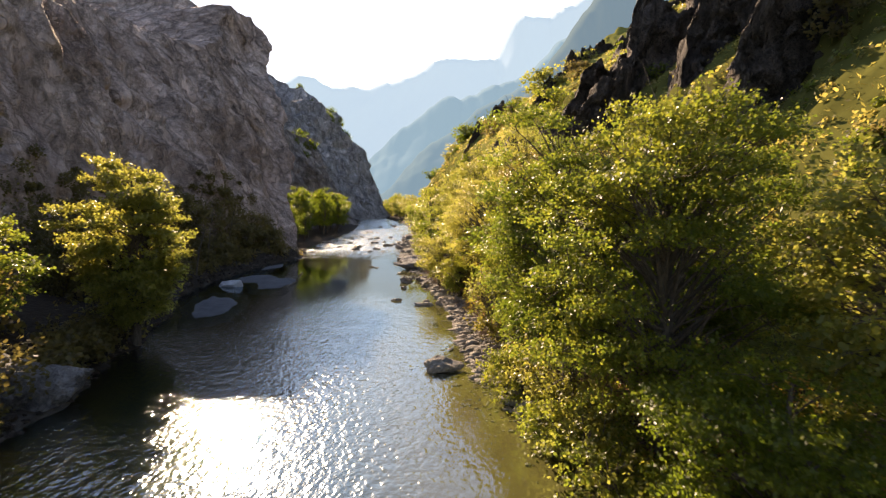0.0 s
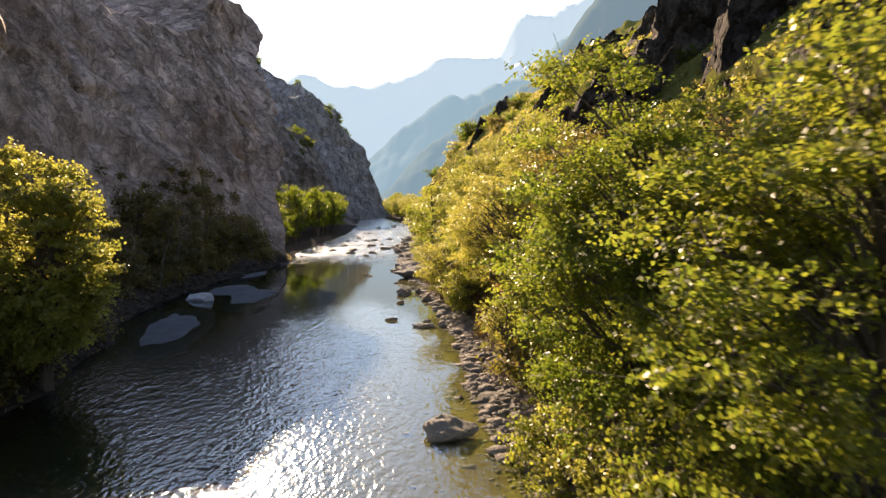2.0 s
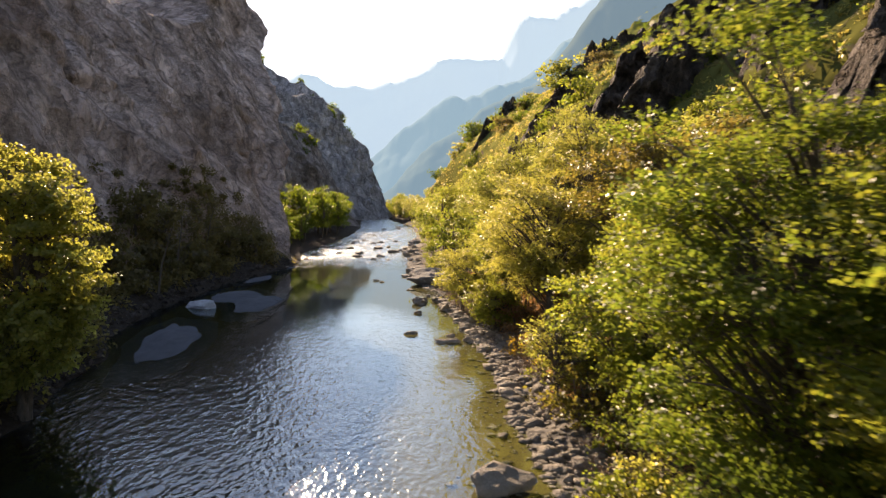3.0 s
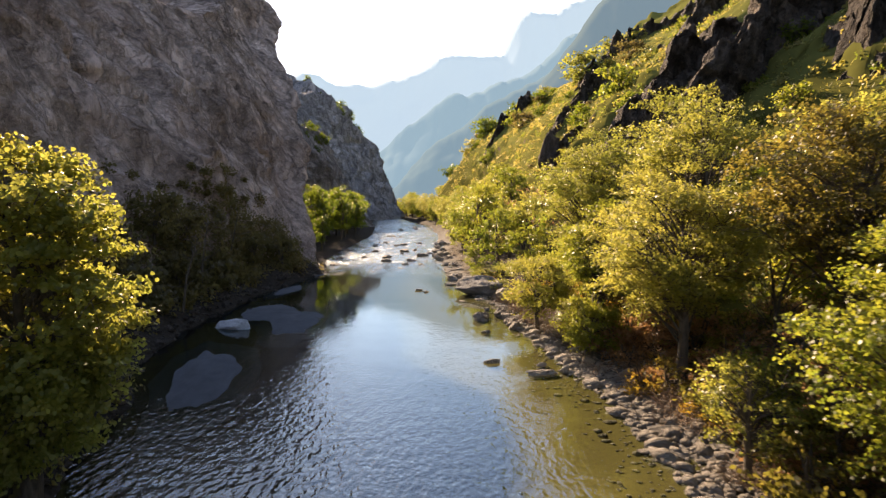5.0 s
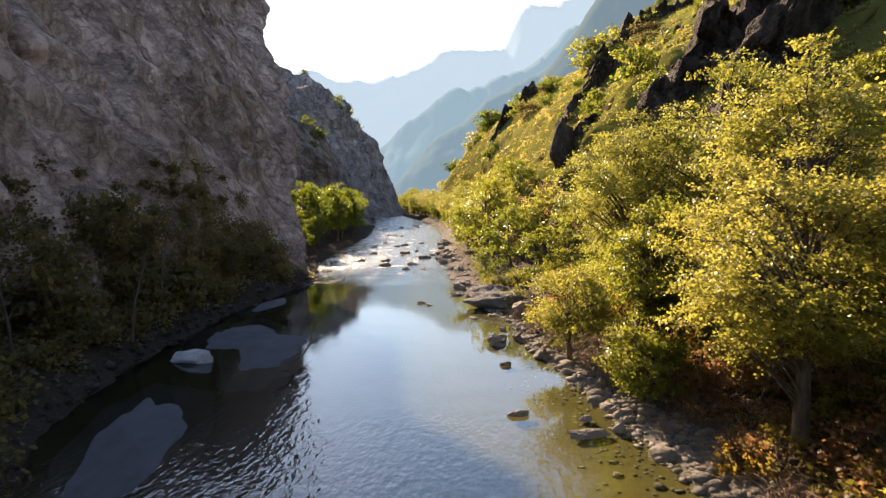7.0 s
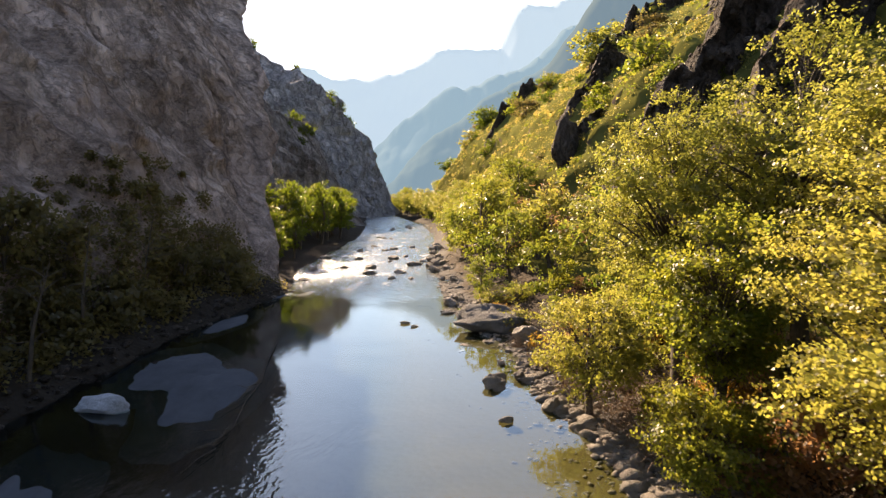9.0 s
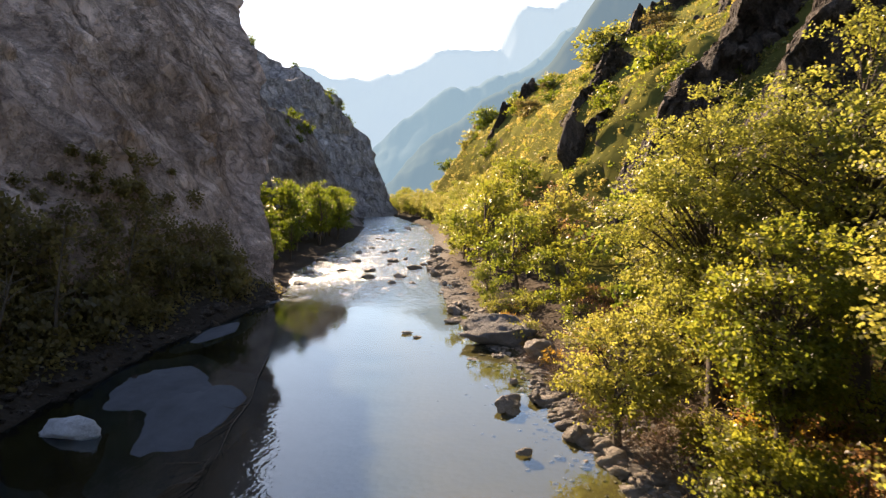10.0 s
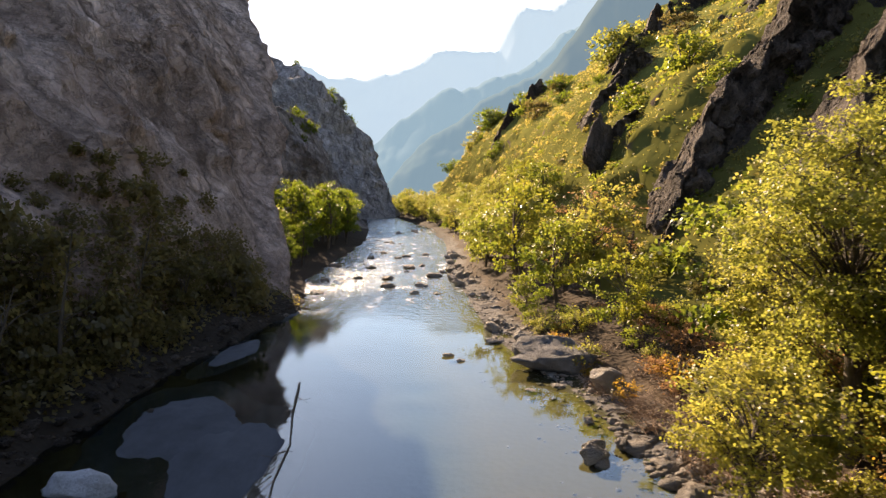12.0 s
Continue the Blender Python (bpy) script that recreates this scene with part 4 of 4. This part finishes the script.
small = [rock_mesh("stone", 430 + k, STONE, 2, 14, 0.1) for k in range(6)]
# river stones in dark scarp rock: the left shore's shade is in their colour
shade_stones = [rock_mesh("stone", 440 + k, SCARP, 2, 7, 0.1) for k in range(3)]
for _ in range(170):
    y = rng.uniform(16, 100) if rng.random() < 0.3 else rng.uniform(26, 76)
    x = right_shore(y) + rng.normal(0.6, 1.1)
    s = min(0.42, 0.06 + rng.exponential(0.075))
    rock("stone", small[int(rng.integers(6))], x, y, bank_z(x, y) + s * 0.15, (s * rng.uniform(1, 1.5), s, s * rng.uniform(0.5, 0.9)), rng.uniform(0, 6.28), "grey river stone at the water's edge", "stones along the bank")
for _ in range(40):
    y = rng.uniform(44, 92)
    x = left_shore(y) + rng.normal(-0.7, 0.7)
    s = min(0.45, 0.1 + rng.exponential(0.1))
    rock("stone", shade_stones[int(rng.integers(3))], x, y, max(0, bank_z(x, y)) + s * 0.15, (s * 1.3, s, s * 0.7), rng.uniform(0, 6.28), "grey stone darkened for the shaded shore", "stones on the shaded shore")

def pebbles(name, label, count, spot, sizes, seed, mat=STONE):
    """Many small stones in one mesh."""
    r = np.random.default_rng(seed)
    bm = bmesh.new()
    bmesh.ops.create_icosphere(bm, subdivisions=1, radius=1)
    base = np.array([v.co for v in bm.verts])
    tri = np.array([[v.index for v in f.verts] for f in bm.faces])
    bm.free()
    V, F = [], []
    for k in range(count):
        x, y = spot(r)
        s = r.uniform(*sizes) * (1 + (r.random() < 0.1))
        a = r.uniform(0, 6.28)
        p = base * (1 + 0.2 * r.normal(0, 1, (len(base), 1))) * np.array([s * r.uniform(1, 1.6), s, s * 0.6])
        p = np.stack([p[:, 0] * math.cos(a) - p[:, 1] * math.sin(a), p[:, 0] * math.sin(a) + p[:, 1] * math.cos(a), p[:, 2]], 1)
        V.append(p + np.array([x, y, bank_z(x, y) + s * 0.1]))
        F.append(tri + k * len(base))
    tagged(new(name, mesh_of(name, np.concatenate(V), np.concatenate(F), mat)), label, "stones", kind="stuff")

def on_bank(r):
    y = r.uniform(14, 125)
    return right_shore(y) + r.normal(1.0, 1.3), y
def heaped(r):
    y = r.uniform(22, 66)
    return right_shore(y) + abs(r.normal(0.6, 1.5)) - 0.4, y
def in_shallows(r):
    y = r.uniform(20, 92)
    return right_shore(y) - abs(r.normal(0, 1.7)), y
def left_bank(r):
    y = r.uniform(18, 92)
    return left_shore(y) - abs(r.normal(0.4, 1.0)), y
pebbles("gravel", "small grey stones strewn along the bank", 5200, on_bank, (0.03, 0.09), 1)
pebbles("gravel", "fist-sized and larger grey stones heaped on the bank", 1100, heaped, (0.07, 0.24), 4)
pebbles("shallow_stones", "brown stones under the shallow water", 500, in_shallows, (0.04, 0.11), 2)
# the left shore's gravel takes the dark rock too, to carry the shade
pebbles("gravel", "grey stones darkened for the shaded shore", 450, left_bank, (0.06, 0.22), 3, SCARP)

# craggy scarps and the rock needle on the hillside
def crag(x0, y0, half, high, slant, run, seed):
    """A rock face that looks down the valley: a rough wall, its broken top running back into the slope."""
    nu, nv = 110, 84
    U, V = np.meshgrid(np.linspace(-1, 1, nu), np.linspace(0, 1.5, nv), indexing="ij")
    Xc = x0 + U * half
    front = y0 + slant * (Xc - x0)
    low = np.array([hill_at(a, b - 1.5) for a, b in zip(Xc[:, 0], front[:, 0])])[:, None] - 2.5
    back = np.array([hill_at(a, b + run) for a, b in zip(Xc[:, 0], front[:, 0])])[:, None]
    shape = (1 - np.abs(U) ** 3) * (0.72 + 0.5 * fract_noise(Xc / 4.5, 0 * Xc, seed, 3, 0.5, seed))
    top = np.maximum(low, back - 0.75 * run) + 2.5 + high * shape
    face = np.minimum(V, 1)
    over = np.maximum(V - 1, 0) / 0.5
    Zc = low + (top - low) * face
    Zc = Zc + over * (back - 1.2 - top)
    Yc = front + 0.12 * (Zc - low) * (1 - over) + over * run
    slab, crack = cells3((Xc + 0.6 * fract_noise(Xc, Yc, Zc, 2, 0.5, seed)) / 2.2, Yc / 3, Zc / 4.2, seed)
    chip, _ = cells3(Xc / 0.9, Yc / 1.2, Zc / 1.3, seed + 4)
    n = 1.3 * fract_noise(Xc / 4, Yc / 6, Zc / 7, 4, 0.5, seed) + 0.9 * slab - 0.7 * (1 - smooth(0, 0.2, crack)) + 0.3 * chip
    Yc = Yc - n * (1 - 0.7 * over)
    Xc = Xc + 0.6 * fract_noise(Xc / 3, Yc / 3, Zc / 3, 4, 0.55, seed + 2)
    Zc = Zc + (0.4 + 0.4 * over) * fract_noise(Xc / 2, Yc / 2, Zc / 2, 4, 0.6, seed + 3) + 0.5 * slab * face
    me = mesh_of("crag", np.stack([Xc, Yc, Zc], -1).reshape(-1, 3), grid_faces(nu, nv), SCARP, False)
    tagged(new("crag", me), "dark craggy scarp on the grassy hillside", "crag", "crags on the hillside")
for k, row in enumerate(((13.2, 96, 6.0, 9, 0.25, 9), (25, 81, 12.5, 19, 0.2, 12), (24, 100, 9, 9, 0.35, 10), (38, 92, 11, 12, 0.2, 14), (33, 66, 9, 12, 0.15, 11), (10, 122, 3.6, 3, 0.1, 6), (32, 178, 14, 7, 0.5, 16),
                         (17, 152, 8, 5, 0.5, 10), (46, 138, 14, 7, 0.3, 16), (33, 47, 13, 15, 0.1, 10), (10, 255, 14, 8, 0.4, 18), (58, 215, 20, 10, 0.3, 20), (60, 72, 12, 11, 0.1, 14))):
    crag(*row, 500 + 7 * k)
rock("rock_needle", rock_mesh("rock", 451, SCARP, 4, 16, 0.25), 6.8, 121, 15.4, (2.4, 2.1, 5.2), 0.4, "dark rock needle standing on the hillside")

# ---- gravel bars and driftwood ----
def bar(x, y, a, b, turn, label, seed, high=0.05):
    u, v = np.linspace(0, 1, 26), np.linspace(0, 2 * np.pi, 72)
    U, A = np.meshgrid(u, v, indexing="ij")
    edge = 1 + 0.22 * fract_noise(np.cos(A) * 1.3, np.sin(A) * 1.3, 0, 3, 0.5, seed)
    px, py = a * U * edge * np.cos(A), b * U * edge * np.sin(A)
    pz = -0.35 + (high + 0.35) * (1 - U ** 4) + 0.03 * fract_noise(px / 1.2, py / 1.2, 0, 4, 0.5, seed)
    ob = tagged(new("gravel_bar", mesh_of("gravel_bar", np.stack([px, py, pz], -1).reshape(-1, 3), grid_faces(26, 72), SILT)), label, "gravel bar", kind="structure")
    ob.matrix_world = pose(x, y, 0, 0, 0, turn)
bar(-20.4, 47.4, 2.6, 8.4, 17, "pale silty gravel bar in the shaded water", 1)
bar(-22.4, 64.5, 3.8, 5.8, 20, "pale silty gravel bar in the shaded water", 2)
bar(-19.6, 61.5, 2.8, 7.2, 10, "pale silty gravel bar in the shaded water", 3)
bar(-24.8, 76.5, 1.5, 5.0, -6, "pale silty gravel bar in the shaded water", 4)
bar(-25.2, 88.5, 1.6, 2.4, 0, "pale silty gravel bar in the shaded water", 5)
r = np.random.default_rng(77)
paths = [(np.array([(-16.5, 56.6, 0.0), (-17.2, 60, 0.05), (-17.5, 63, 0.04), (-18.4, 66.5, 0.08), (-19.2, 70.5, 0.1)]), np.array([0.02, 0.03, 0.035, 0.045, 0.06]))]
for _ in range(15):
    k = r.uniform(0, 1)
    p = np.array([-16.3 - 2.9 * k, 54.6 + 15.9 * k, 0.12])
    q = p + np.array([r.uniform(-1.4, 0.9), r.uniform(-2.2, 0.3), r.uniform(0, 0.35)])
    paths.append((np.array([p, (p + q) / 2 + r.normal(0, 0.08, 3), q]), np.array([0.02, 0.014, 0.007])))
tagged(new("fallen_trunk", mesh_of("fallen_trunk", *tubes(paths, 6), BARK)), "dark fallen trunk with bare branches in the water", "log")
for x, y, h, lean in ((-27.6, 60, 5.5, 1.6), (-29, 66, 7, 1.0), (-28.5, 52, 6, -1.2), (-30, 74, 7, 1.4), (-27.5, 47, 5, 1.5)):
    paths = [(np.array([(0, 0, -0.3), (0.2 * lean, 0.1, h * 0.4), (0.8 * lean, 0.3, h)]), np.array([0.12, 0.08, 0.02]))]
    for _ in range(14):
        z = r.uniform(0.25, 0.9) * h
        p = np.array([0.8 * lean * (z / h) ** 1.5, 0.2, z])
        q = p + np.array([r.normal(0.3, 0.9), r.normal(0, 0.9), r.uniform(0, 1.2)])
        paths.append((np.array([p, (p + q) / 2 + r.normal(0, 0.1, 3), q]), np.array([0.03, 0.02, 0.008])))
    ob = tagged(new("dead_tree", mesh_of("dead_tree", *tubes(paths, 5), BARK)), "bare dead tree in the cliff's shade", "dead tree", "bare trees under the cliff")
    ob.location = (x, y, 1.2)
